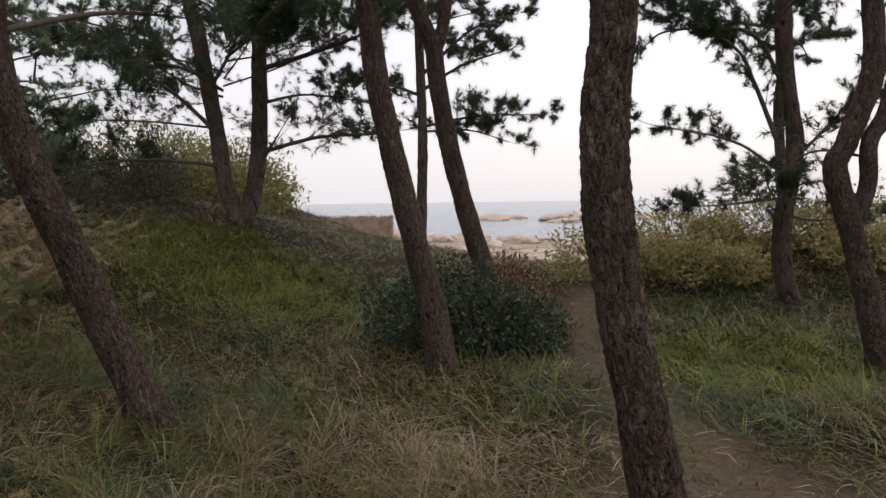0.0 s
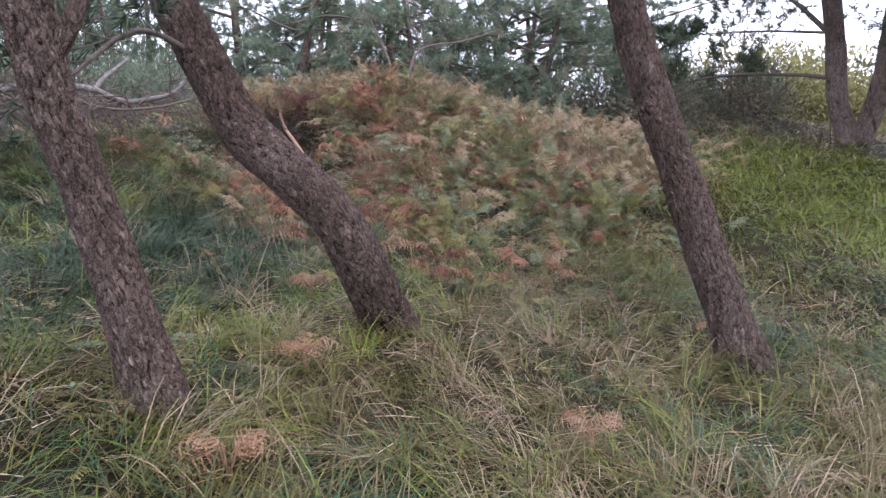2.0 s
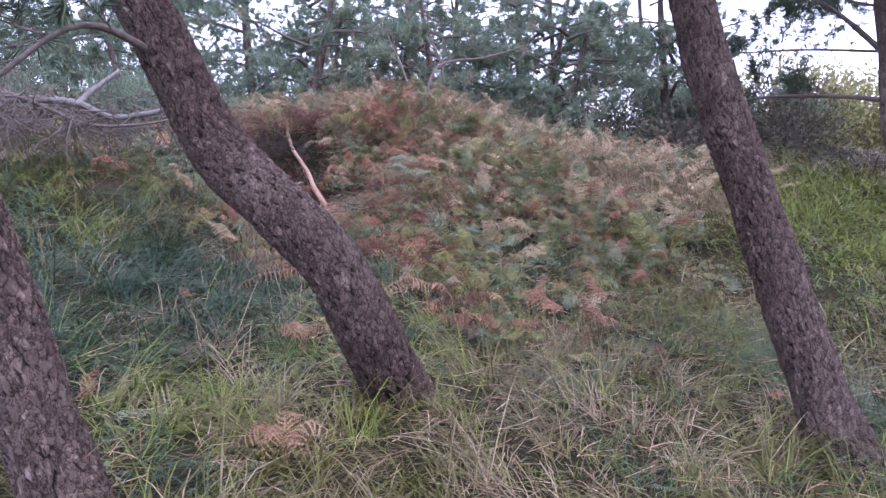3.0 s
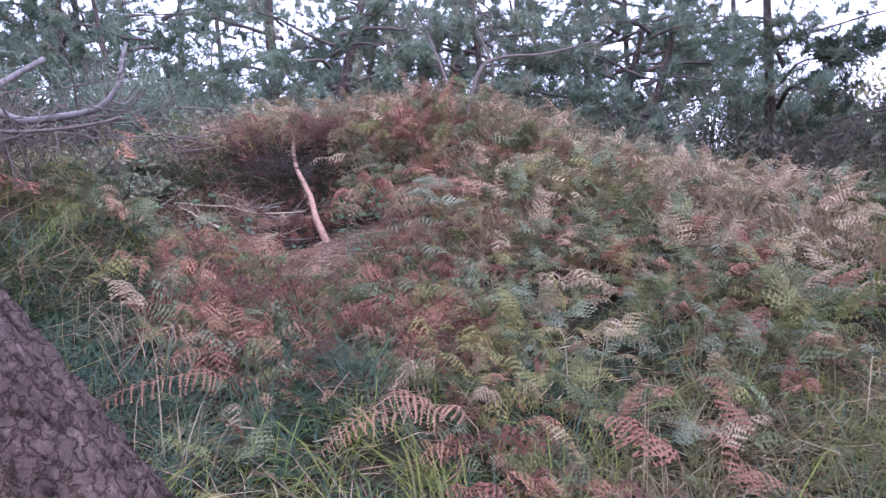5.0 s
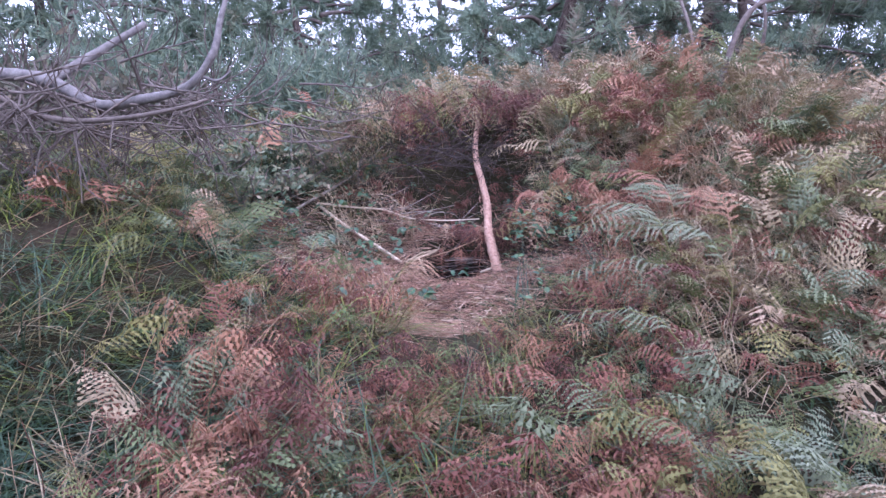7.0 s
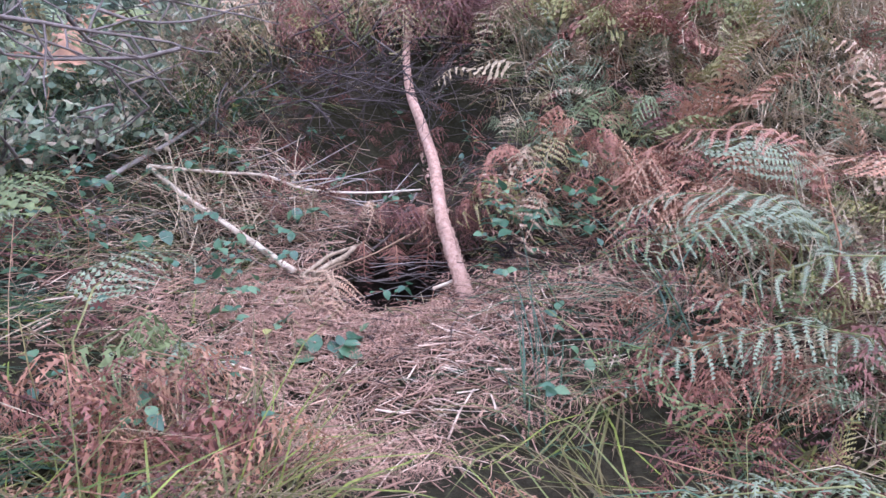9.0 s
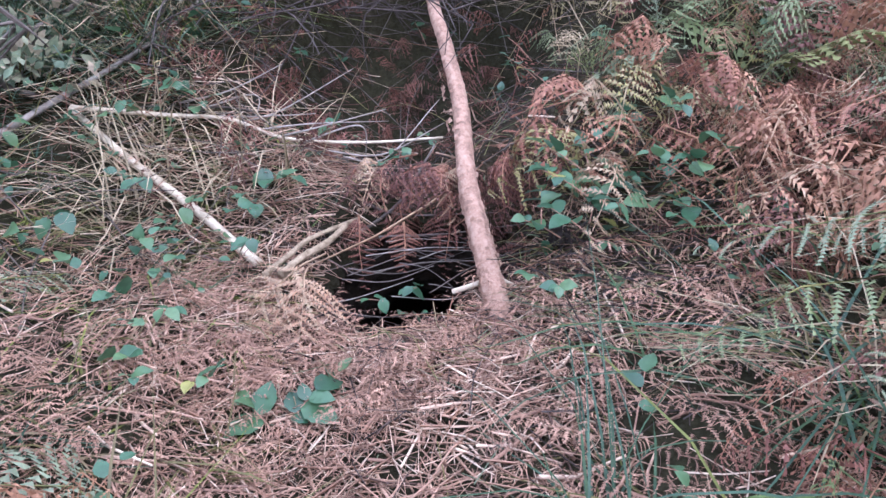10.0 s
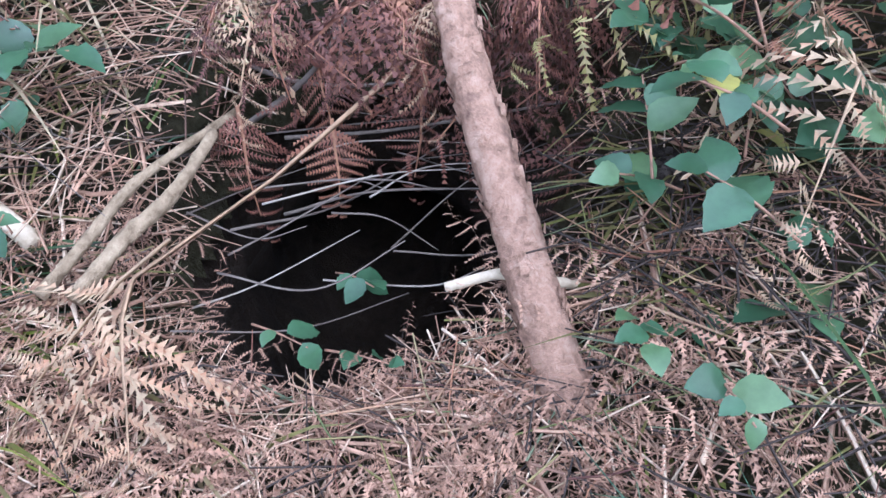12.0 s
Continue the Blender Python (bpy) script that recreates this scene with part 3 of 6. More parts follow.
pine("twin-stemmed grey pine with spreading lower limbs", [(-4.29, 14.7, 1.1), (-4.31, 14.7, 1.4), (-4.58, 14.7, 2.18), (-4.72, 14.7, 3.25), (-4.89, 14.7, 4.31), (-5.06, 14.7, 5.35), (-5.21, 14.7, 6.05), (-5.4, 14.7, 8)],
     [0.19, 0.17, 0.16, 0.13], [([(-4.68, 14.7, 2.6), (-5.4, 14.6, 2.7), (-6.71, 14.3, 2.72), (-8.03, 14.0, 2.44)], 0.05), ([(-4.74, 14.7, 3.31), (-5.58, 14.5, 4.14), (-6.62, 14.3, 4.8)], 0.06),
      ([(-4.74, 14.7, 3.4), (-6.0, 14.2, 3.5), (-7.4, 13.8, 3.5)], 0.03), ([(-3.82, 14.7, 2.88), (-2.65, 14.6, 3.16), (-1.57, 14.5, 3.21), (-0.98, 14.4, 3.26)], 0.05), ([(-3.9, 14.7, 2.53), (-3.39, 14.6, 3.29)], 0.05),
      ([(-3.8, 14.7, 4.6), (-2.6, 14.5, 4.9), (-1.4, 14.3, 5.3), (-0.6, 14.2, 6.0)], 0.06), ([(-4.9, 14.7, 4.4), (-6.2, 14.4, 5.2), (-7.6, 14.0, 5.6)], 0.05), ([(-4.85, 14.7, 4.2), (-4.3, 14.5, 5.0), (-3.9, 14.3, 5.9)], 0.05),
      ([(-3.8, 14.7, 3.9), (-2.9, 14.9, 4.1), (-1.9, 15.1, 4.0)], 0.04)] + high_limbs((-4.6, 14.7, 4.0), 19, 3.6, 6, 2.6), 24, False, 0.3, 1.3, 0.13, 22, 0.5, GROVE, BARK_FAR,
     [([(-4.2, 14.7, 1.1), (-4.17, 14.7, 1.4), (-3.91, 14.7, 2.53), (-3.82, 14.7, 3.71), (-3.8, 14.7, 4.87), (-3.72, 14.7, 6.03), (-3.6, 14.7, 8)], [0.18, 0.17, 0.15, 0.12])])
pine("forked dark pine behind an evergreen shrub", [(0.85, 9.5, -0.2), (0.75, 9.5, 0.2), (0.54, 9.47, 0.91), (0.35, 9.47, 1.53), (0.13, 9.47, 2.38), (-0.05, 9.47, 3.37), (-0.11, 9.47, 3.89), (-0.33, 9.47, 4.49), (-0.6, 9.5, 6.5)],
     [0.145, 0.135, 0.125, 0.11, 0.09], high_limbs((-0.4, 9.5, 4.7), 6, 1.8, 8), 25, group=GROVE, stems=[([(-0.08, 9.47, 3.75), (0.04, 9.47, 4.19), (0.08, 9.47, 4.6), (0.2, 9.5, 6.0)], [0.09, 0.07])])
pine("thin distant pine with foliage on one side", [(-0.44, 14.0, 0.1), (-0.44, 14.0, 1.31), (-0.39, 14.0, 3.0), (-0.41, 14.0, 4.13), (-0.44, 14.0, 5.8), (-0.4, 14, 7)],
     [0.11, 0.1, 0.09, 0.06], [([(-0.34, 14.0, 3.2), (0.54, 13.9, 3.2), (1.33, 13.8, 2.95)], 0.03), ([(-0.37, 14.0, 3.3), (0.77, 14.0, 3.5), (1.9, 14.0, 3.5)], 0.035), ([(-0.4, 14.0, 4.0), (0.4, 14.1, 4.5), (1.3, 14.1, 4.8)], 0.04),
      ([(-0.4, 14.0, 4.3), (0.6, 14.1, 5.2), (1.5, 14.1, 5.5)], 0.04), ([(-0.4, 14.0, 3.9), (-1.2, 14.1, 4.2), (-2.0, 14.1, 4.2)], 0.04)] + high_limbs((-0.42, 14, 4.6), 6, 1.9, 9), 26, False, 0.22, 0.8, 0.12, 26, 0.5, GROVE, BARK_FAR)
pine("two-stemmed pine with low drooping limbs by the shore", [(5.4, 10.4, -0.3), (5.35, 10.4, -0.08), (5.11, 10.4, 0.68), (5.09, 10.4, 1.36), (5.17, 10.4, 1.95), (5.26, 10.4, 2.62), (5.11, 10.4, 3.45), (5.03, 10.4, 4.68), (5, 10.4, 6.3)],
     [0.14, 0.13, 0.12, 0.09], [([(5.12, 10.4, 1.53), (5.56, 10.4, 1.44), (6.07, 10.4, 1.47)], 0.03), ([(5.0, 10.4, 2.2), (4.27, 10.3, 2.63), (3.09, 10.2, 2.86)], 0.03), ([(5.08, 10.4, 1.78), (4.37, 10.2, 1.71), (3.78, 10.1, 1.67)], 0.03),
      ([(5.02, 10.4, 2.54), (4.59, 10.3, 3.46), (4.25, 10.2, 3.96), (3.33, 10.1, 4.46)], 0.04), ([(5.06, 10.4, 3.45), (4.5, 10.3, 4.2), (3.33, 10.2, 4.21), (2.92, 10.1, 3.98)], 0.035), ([(5.2, 10.4, 2.3), (5.8, 10.4, 2.9), (6.4, 10.4, 3.6)], 0.03),
      ([(5.1, 10.4, 1.6), (4.7, 10.0, 1.9), (4.5, 9.7, 2.1)], 0.025)] + high_limbs((5.05, 10.4, 3.8), 8, 2.3, 10), 27, False, 0.22, 0.75, 0.11, 24, 0.3, GROVE, BARK, [([(5.1, 10.4, 1.7), (5.0, 10.4, 3.04), (5.05, 10.4, 3.86), (4.9, 10.4, 5.4)], [0.08, 0.06])])
pine("crooked pine whose trunk bends and forks", [(4.8, 7.4, -0.3), (4.75, 7.4, -0.1), (4.51, 7.4, 0.86), (4.31, 7.4, 1.59), (4.17, 7.4, 2.08), (4.29, 7.4, 2.37), (4.54, 7.4, 3.08), (4.52, 7.4, 3.83), (4.4, 7.4, 5.5)],
     [0.14, 0.12, 0.11, 0.1, 0.08], [([(4.53, 7.4, 2.2), (4.2, 7.9, 2.3), (4.05, 8.4, 2.05)], 0.02)] + high_limbs((4.5, 7.4, 3.9), 3, 1.3, 11), 28, group=GROVE, stems=[([(4.37, 7.4, 1.5), (4.52, 7.4, 1.89), (4.53, 7.4, 2.37), (4.73, 7.4, 2.78), (4.9, 7.4, 4.0)], [0.09, 0.08, 0.07])])
pine("strongly leaning pine trunk with deep plated bark", [(-4.24, 3.86, 0.05), (-4.2, 3.77, 0.25), (-4.11, 3.5, 0.67), (-4.12, 3.25, 1.13), (-4.32, 3.07, 1.42), (-4.64, 2.93, 1.69), (-4.8, 2.82, 2.0), (-4.94, 2.72, 2.35), (-5.04, 2.64, 2.7), (-5.1, 2.6, 4), (-5.0, 2.7, 6)],
     [0.165, 0.15, 0.136, 0.124, 0.1], [([(-4.9, 2.75, 2.2), (-4.75, 2.3, 2.3), (-4.8, 1.9, 2.0), (-5.3, 1.6, 1.75)], 0.022)] + high_limbs((-5.08, 2.6, 3.4), 7, 2.0, 12), 29, group=GROVE, keep=0.9)
pine("pine trunk with a low side limb and ivy at its foot", [(-3.69, 1.89, 0.2), (-3.7, 1.87, 0.4), (-3.77, 1.78, 0.89), (-3.85, 1.71, 1.31), (-3.91, 1.64, 1.63), (-3.95, 1.59, 1.85), (-3.98, 1.56, 2.07), (-4.02, 1.54, 2.4), (-4.1, 1.5, 3.5), (-4.0, 1.4, 5.5)],
     [0.114, 0.104, 0.097, 0.088, 0.078], high_limbs((-4.1, 1.5, 3.4), 6, 1.8, 13), 30, group=GROVE, stems=[([(-3.95, 1.58, 2.0), (-3.89, 1.66, 2.15), (-3.84, 1.71, 2.3), (-3.7, 1.9, 2.9)], [0.045, 0.03])])


# ---- grass ----
WALKED = np.array([(0.0, 0.0), (-0.8, 0.9), (-2.5, 2.6), (-3.6, 3.86), (-5.0, 4.5), (-7.0, 5.3), (-8.5, 5.95)])


def from_walk(x, y):
    """Distance on the ground to the line walked."""
    best = np.full(np.shape(x), 99.0)
    for (ax, ay), (bx, by) in zip(WALKED[:-1], WALKED[1:]):
        t = np.clip(((x - ax) * (bx - ax) + (y - ay) * (by - ay)) / ((bx - ax) ** 2 + (by - ay) ** 2), 0, 1)
        best = np.minimum(best, np.hypot(x - ax - t * (bx - ax), y - ay - t * (by - ay)))
    return best


def patch(x, y, a, b):
    """Soft patches between 0 and 1, a few metres and half a metre wide."""
    return 0.5 + 0.28 * np.sin(a * x + 1.3 * b * y + a) * np.sin(b * y - 0.7 * a * x + 2 * b) + 0.22 * np.sin(3.1 * a * x - 2.2 * y + b) * np.sin(3.7 * b * y + 1.9 * x)


def blades(heap, x, y, length, az, bend, width, tint, segs, lift=0.0):
    n = len(x)
    z0 = height(x, y) - 0.01 + lift
    t = np.linspace(0, 1, segs + 1)[None, :]
    L, bnd = length[:, None], bend[:, None]
    t0 = (0.3 + 0.8 * np.abs(np.sin(az * 3.3 + x * 5)))[:, None]
    th = t0 + bnd * t
    hor = L * (np.cos(t0) - np.cos(th)) / np.maximum(bnd, 0.05)
    ver = np.maximum(L * (np.sin(th) - np.sin(t0)) / np.maximum(bnd, 0.05), 0.012 + 0.0 * t)
    ca, sa = np.cos(az)[:, None], np.sin(az)[:, None]
    c = np.stack([x[:, None] + ca * hor, y[:, None] + sa * hor, z0[:, None] + ver], axis=-1)
    side = np.stack([-np.sin(az), np.cos(az), 0.25 * np.sin(az * 7)], axis=-1)[:, None, :]
    w = width[:, None, None] * (1 - t[:, :-1, None] ** 2 * 0.75)
    left, right = c[:, :-1] - side * w, c[:, :-1] + side * w
    v = np.concatenate([np.stack([left, right], axis=2).reshape(n, -1, 3), c[:, -1:, :]], axis=1)
    m = 2 * segs + 1
    off = (np.arange(n) * m)[:, None, None]
    quads = np.array([[2 * k, 2 * k + 1, 2 * k + 3, 2 * k + 2] for k in range(segs - 1)])[None] + off
    tip = np.array([[2 * segs - 2, 2 * segs - 1, 2 * segs]])[None] + off
    heap.add(v.reshape(-1, 3), [quads.reshape(-1, 4), tip.reshape(-1, 3)], np.repeat(tint, m))


def scatter(r, n, x0, x1, y0, y1, accept):
    x, y = r.uniform(x0, x1, n * 12), r.uniform(y0, y1, n * 12)
    k = r.random(n * 12) < accept(x, y)
    return x[k][:n], y[k][:n]


def apron(x, y):
    """Bare littered ground in front of the burrow."""
    return np.exp(-(((x + 8.85) / 0.62) ** 2 + ((y - 5.95) / 0.62) ** 2) ** 2)


def hollow(x, y):
    """The open hollow before and behind the burrow, where no bracken stands."""
    return (step(-10.9, -10.5, x) * step(-8.05, -8.35, x) * step(4.5, 4.8, y) * step(6.75, 6.5, y + 0.35 * step(-8.7, -9.1, x) * -1))


def in_hole(x, y, grow_by=1.0):
    return ((x - HOLE[0]) / (0.34 * grow_by)) ** 2 + ((y - HOLE[1]) / (0.42 * grow_by)) ** 2 < 1


def grass_tint(x, y, r):
    t = 0.42 + 0.75 * (patch(x, y, 0.9, 1.1) - 0.5) + 0.12 * r.normal(size=len(x))
    t = t - 0.3 * np.exp(-(((x + 7.2) / 1.3) ** 2 + ((y - 3.4) / 0.9) ** 2)) - 0.25 * np.exp(-(((x + 5.6) / 1.0) ** 2 + ((y - 5.6) / 0.5) ** 2))
    t = t + 0.18 * np.exp(-(((x + 3.2) / 1.2) ** 2 + ((y - 3.9) / 0.8) ** 2)) + 0.25 * np.exp(-(((x - 0.5) / 1.6) ** 2 + ((y - 4.0) / 1.6) ** 2))
    lawn = np.exp(-(((x + 3.0) / 3.4) ** 2 + ((y - 11.6) / 2.7) ** 2) ** 2) + np.exp(-(((x - 3.6) / 1.5) ** 2 + ((y - 8.0) / 1.6) ** 2) ** 2)
    t = t - 0.2 * np.exp(-(((x - 3.0) / 1.5) ** 2 + ((y - 9.0) / 1.6) ** 2))
    t = t - 0.3 * np.exp(-(((x - 3.6) / 1.6) ** 2 + ((y - 8.2) / 1.2) ** 2)) - 0.22 * np.exp(-(((x + 5.0) / 1.6) ** 2 + ((y - 12.0) / 1.3) ** 2)) - 0.1 * step(-4.5, -5.5, x) - 0.15 * np.exp(-(((x + 1.5) / 1.5) ** 2 + ((y - 2.0) / 1.2) ** 2))
    t = np.where(t < 0.34, t * 0.5, t + 0.1)
    t = t * (1 - np.minimum(1, 1.2 * lawn)) + 0.31 * np.minimum(1, 1.2 * lawn)
    t = t * (1 - 0.85 * np.exp(-(((x + 6.0) / 2.4) ** 2 + ((y - 3.2) / 1.4) ** 2)))
    dry = r.random(len(x)) < (0.13 + 0.2 * step(7.0, 10.0, y)) * (1 - 0.85 * lawn) + 0.45 * np.exp(-(((x + 2.7) / 1.7) ** 2 + ((y - 3.5) / 1.2) ** 2))
    dry = dry | ((r.random(len(x)) < 0.6 - 0.6 * lawn) & (height(x, y) > 1.15) & (y > 6.0))
    return np.clip(np.where(dry, 0.68 + 0.24 * r.random(len(x)), t), 0.02, 1)


def grass_field(name, label, r, tufts, per, accept, box, spread, length, width, segs):
    tx, ty = scatter(r, tufts, *box, accept)
    n = len(tx)
    big = 0.5 + 0.9 * r.random(n) ** 1.4
    lay = 2.6 + 1.6 * np.sin(tx * 0.9 + 1.3 * ty) + r.normal(size=n) * 1.3
    tt = grass_tint(tx, ty, r)
    x = np.repeat(tx, per) + r.normal(size=n * per) * spread
    y = np.repeat(ty, per) + r.normal(size=n * per) * spread
    worn = 1 - 0.5 * path_mask(x, y)
    ok = ~in_hole(x, y) & ~((from_walk(x, y) < 0.3) & (x < -7.2))
    ln = length * np.repeat(big, per) * (0.5 + 0.7 * r.random(n * per)) * worn * np.where((apron(x, y) > 0.3) | (hollow(x, y) > 0.3) & (x > -10.3), 0.38, 1.0)
    az = np.repeat(lay, per) + r.normal(size=n * per) * 0.75
    bend = np.clip(np.repeat(1.5 + 0.35 * r.normal(size=n), per) + 0.45 * r.normal(size=n * per), 0.2, 2.6)
    tint = np.clip(np.repeat(tt, per) + 0.09 * r.normal(size=n * per), 0, 1)
    wd = width * (0.6 + 0.8 * r.random(n * per))
    h = Heap()
    blades(h, x[ok], y[ok], ln[ok], az[ok], bend[ok], wd[ok], tint[ok], segs)
    ob = h.part(name, GRASS)
    tagged(ob, label, "grass", kind="stuff")


rg = np.random.default_rng(77)
in_hollow = lambda x, y: step(1.4, 1.1, np.hypot((x + 10.2) / 0.5, (y - 6.55) / 0.55))
not_bank = lambda x, y: (1 - in_hollow(x, y)) * (1 - 0.72 * step(-5.4, -6.4, x) * step(5.0, 5.7, y + 0.25 * (x + 6)))
grass_field("long_grass", "long drooping olive and straw-coloured grass in tussocks", rg, 3900, 26,
            lambda x, y: (from_walk(x, y) < 3.3) * (1 - 0.35 * path_mask(x, y)) * not_bank(x, y) * (1 - 0.85 * apron(x, y)), (-11, 3.5, -1, 9.5), 0.055, 0.47, 0.0026, 3)
grass_field("meadow_grass", "thick uneven grass with dry seed stems on the slope", rg, 5400, 12,
            lambda x, y: (from_walk(x, y) >= 3.2) * (from_walk(x, y) < 8.5) * (1 - 0.6 * path_mask(x, y)) * (1 - 0.7 * step(-5.6, -6.6, x) * step(5.5, 6.5, y)), (-12, 7, 0, 14), 0.1, 0.4, 0.0042, 3)
grass_field("distant_grass", "rough grass on the rise towards the shore", rg, 5200, 7,
            lambda x, y: (from_walk(x, y) >= 8) * (1 - 0.7 * path_mask(x, y)), (-9, 14, 5, 24), 0.16, 0.36, 0.008, 3)


grass_field("lawn_grass", "short bright yellow-green grass on the rise", rg, 5400, 9,
            lambda x, y: np.maximum(np.exp(-(((x + 4.2) / 2.4) ** 2 + ((y - 11.6) / 2.0) ** 2) ** 2), np.exp(-(((x - 4.6) / 2.7) ** 2 + ((y - 9.4) / 3.2) ** 2) ** 2)) * (1 - path_mask(x, y)), (-7.5, 7.0, 5.5, 14.5), 0.09, 0.24, 0.006, 3)
grass_field("bank_grass", "pale grey-green grass tangled over the bank beside the burrow", rg, 420, 16,
            lambda x, y: step(1.05, 1.3, height(x, y)) * ((x < -10.25) | (y < 4.85)), (-11.4, -9.4, 4.0, 6.1), 0.07, 0.36, 0.0025, 3)

# wisps of straw over the crest, tinted paler to add the brighter light up there
n_w = 2300
wx, wy = scatter(rg, n_w, -11.2, -4.6, 5.4, 10.5, lambda x, y: step(0.7, 1.2, height(x, y)) * (0.25 + 0.75 * patch(x, y, 1.7, 1.9)) * (from_walk(x, y) > 1.2) * (1 - in_hollow(x, y)) * (np.hypot(x + 9.0, y - 6.9) > 0.75))
wisp = Heap()
wx, wy = np.repeat(wx, 12) + 0.07 * rg.normal(size=len(wx) * 12), np.repeat(wy, 12) + 0.07 * rg.normal(size=len(wy) * 12)
n_w = len(wx)
blades(wisp, wx, wy, 0.3 + 0.38 * rg.random(n_w), 4.2 + 1.3 * rg.normal(size=n_w), np.clip(1.2 + 0.5 * rg.normal(size=n_w), 0.2, 2.2), np.full(n_w, 0.0026), np.clip(0.98 + 0.1 * rg.normal(size=n_w), 0.4, 1), 3)
tagged(wisp.part("straw_wisps", GRASS), "straw-coloured grass wisps over the crest of the mound, paled further for the light", "grass", kind="stuff")


# ---- bracken ----
def frond(c, start, width, pairs, pins, droop, r, thick=0.004, broad=1.0, fine=0.11, lance=0.045):
    """A bracken frond along the curve c: stalk, paired side fronds and their leaflets. Gives vertices and triangles."""
    k = np.linspace(0, 1, len(c))
    at_ = lambda u: np.stack([np.interp(u, k, c[:, j]) for j in range(3)], axis=-1)
    u = start + (0.985 - start) * (np.arange(pairs) + 0.5) / pairs
    u = np.concatenate([u, u + 0.25 / pairs])
    sgn = np.concatenate([np.ones(pairs), -np.ones(pairs)])
    p, q = at_(u), at_(np.minimum(u + 0.03, 1))
    p = np.where((u > 0.99)[:, None], at_(u - 0.02), p)
    tan = q - p
    tan /= np.linalg.norm(tan, axis=1)[:, None] + 1e-9
    side = np.cross(tan, np.array([0.05, 0.03, 1.0]))
    side /= np.linalg.norm(side, axis=1)[:, None] + 1e-9
    nor = np.cross(side, tan)
    f = (u - start) / (1 - start)
    L = width * (1 - f) ** 0.8 * np.minimum(1, 0.62 + 2.5 * f) * (0.85 + 0.3 * r.random(len(u))) + 0.012
    fwd = 0.35 + 0.15 * r.random(len(u))
    d = side * sgn[:, None] * np.cos(fwd)[:, None] + tan * np.sin(fwd)[:, None]
    dr = droop * (0.6 + 0.8 * r.random(len(u)))
    v = (np.arange(pins) + 0.5) / max(1, pins)
    half = 0.5 / max(1, pins)
    pos = lambda w: p[:, None, :] + d[:, None, :] * (L[:, None] * w[None, :])[..., None] - nor[:, None, :] * (dr[:, None] * L[:, None] * w[None, :] ** 2)[..., None]
    a, b, m = pos(v - half), pos(v + half * 0.55), pos(v)
    pl = (L[:, None] * (1 - 0.8 * v[None, :]) * fine + 0.003)[..., None] * broad
    tips = []
    for sg in (1, -1):
        tip = m + sg * tan[:, None, :] * pl + d[:, None, :] * pl * 0.45 - nor[:, None, :] * pl * (0.15 + 0.5 * droop * r.random((len(u), pins, 1)))
        tips.append(np.stack([a, b, tip], axis=2))
    tri = np.concatenate(tips, axis=1).reshape(-1, 3) if pins > 0 else np.zeros((0, 3))
    w_ = np.array([0.0, 0.35, 1.0])
    pp = pos(w_)
    wide = (L * lance)[:, None] * tan
    strip = np.stack([pp[:, 0], pp[:, 1] + wide, pp[:, 1] - wide, pp[:, 1] + wide, pp[:, 2], pp[:, 1] - wide], axis=1).reshape(-1, 3)
    tri = np.vstack([tri, strip])
    faces = np.arange(len(tri)).reshape(-1, 3)
    c3 = c[:: max(1, len(c) // 5)]
    sv, sf = tube(c3, np.linspace(thick, thick * 0.25, len(c3)), 3, False)
    sf3 = np.vstack([sf[0][:, [0, 1, 2]], sf[0][:, [0, 2, 3]]])
    return np.vstack([tri, sv]), np.vstack([faces, sf3 + len(tri)])


def arched(r, length, stand, over):
    """Curve of a frond that rises from the ground and bends over."""
    n = 12
    th = np.linspace(stand, over, n) + 0.12 * np.sin(np.arange(n) * 0.9 + r.random() * 6)
    seg = length / n
    wander = np.cumsum(r.normal(size=n) * 0.05)
    c = np.cumsum(np.stack([np.sin(th) * np.cos(wander), np.sin(th) * np.sin(wander), np.cos(th)], axis=1) * seg, axis=0)
    return np.vstack([np.zeros(3), c])


def crumple(vf, k, r):
    v, f = vf
    a, b, c = r.random(3) * 6
    w = 0.012 + 0.03 * k
    v = v + w * np.stack([np.sin(17 * v[:, 1] + 9 * v[:, 2] + a), np.sin(15 * v[:, 0] + 11 * v[:, 2] + b), np.sin(19 * v[:, 0] + 13 * v[:, 1] + c)], -1)
    return v, f


def frond_set(r, count, pairs, pins, droop, stand, over, broad=1.0, lance=0.045, width=0.32):
    return [crumple(frond(arched(r, 1.0, stand * (0.5 + r.random()), over * (0.8 + 0.4 * r.random())), 0.3, width * (0.7 + 0.5 * r.random()), pairs, pins, droop * (0.5 + r.random()), r, 0.005, broad, 0.11, lance), droop, r) for _ in range(count)]


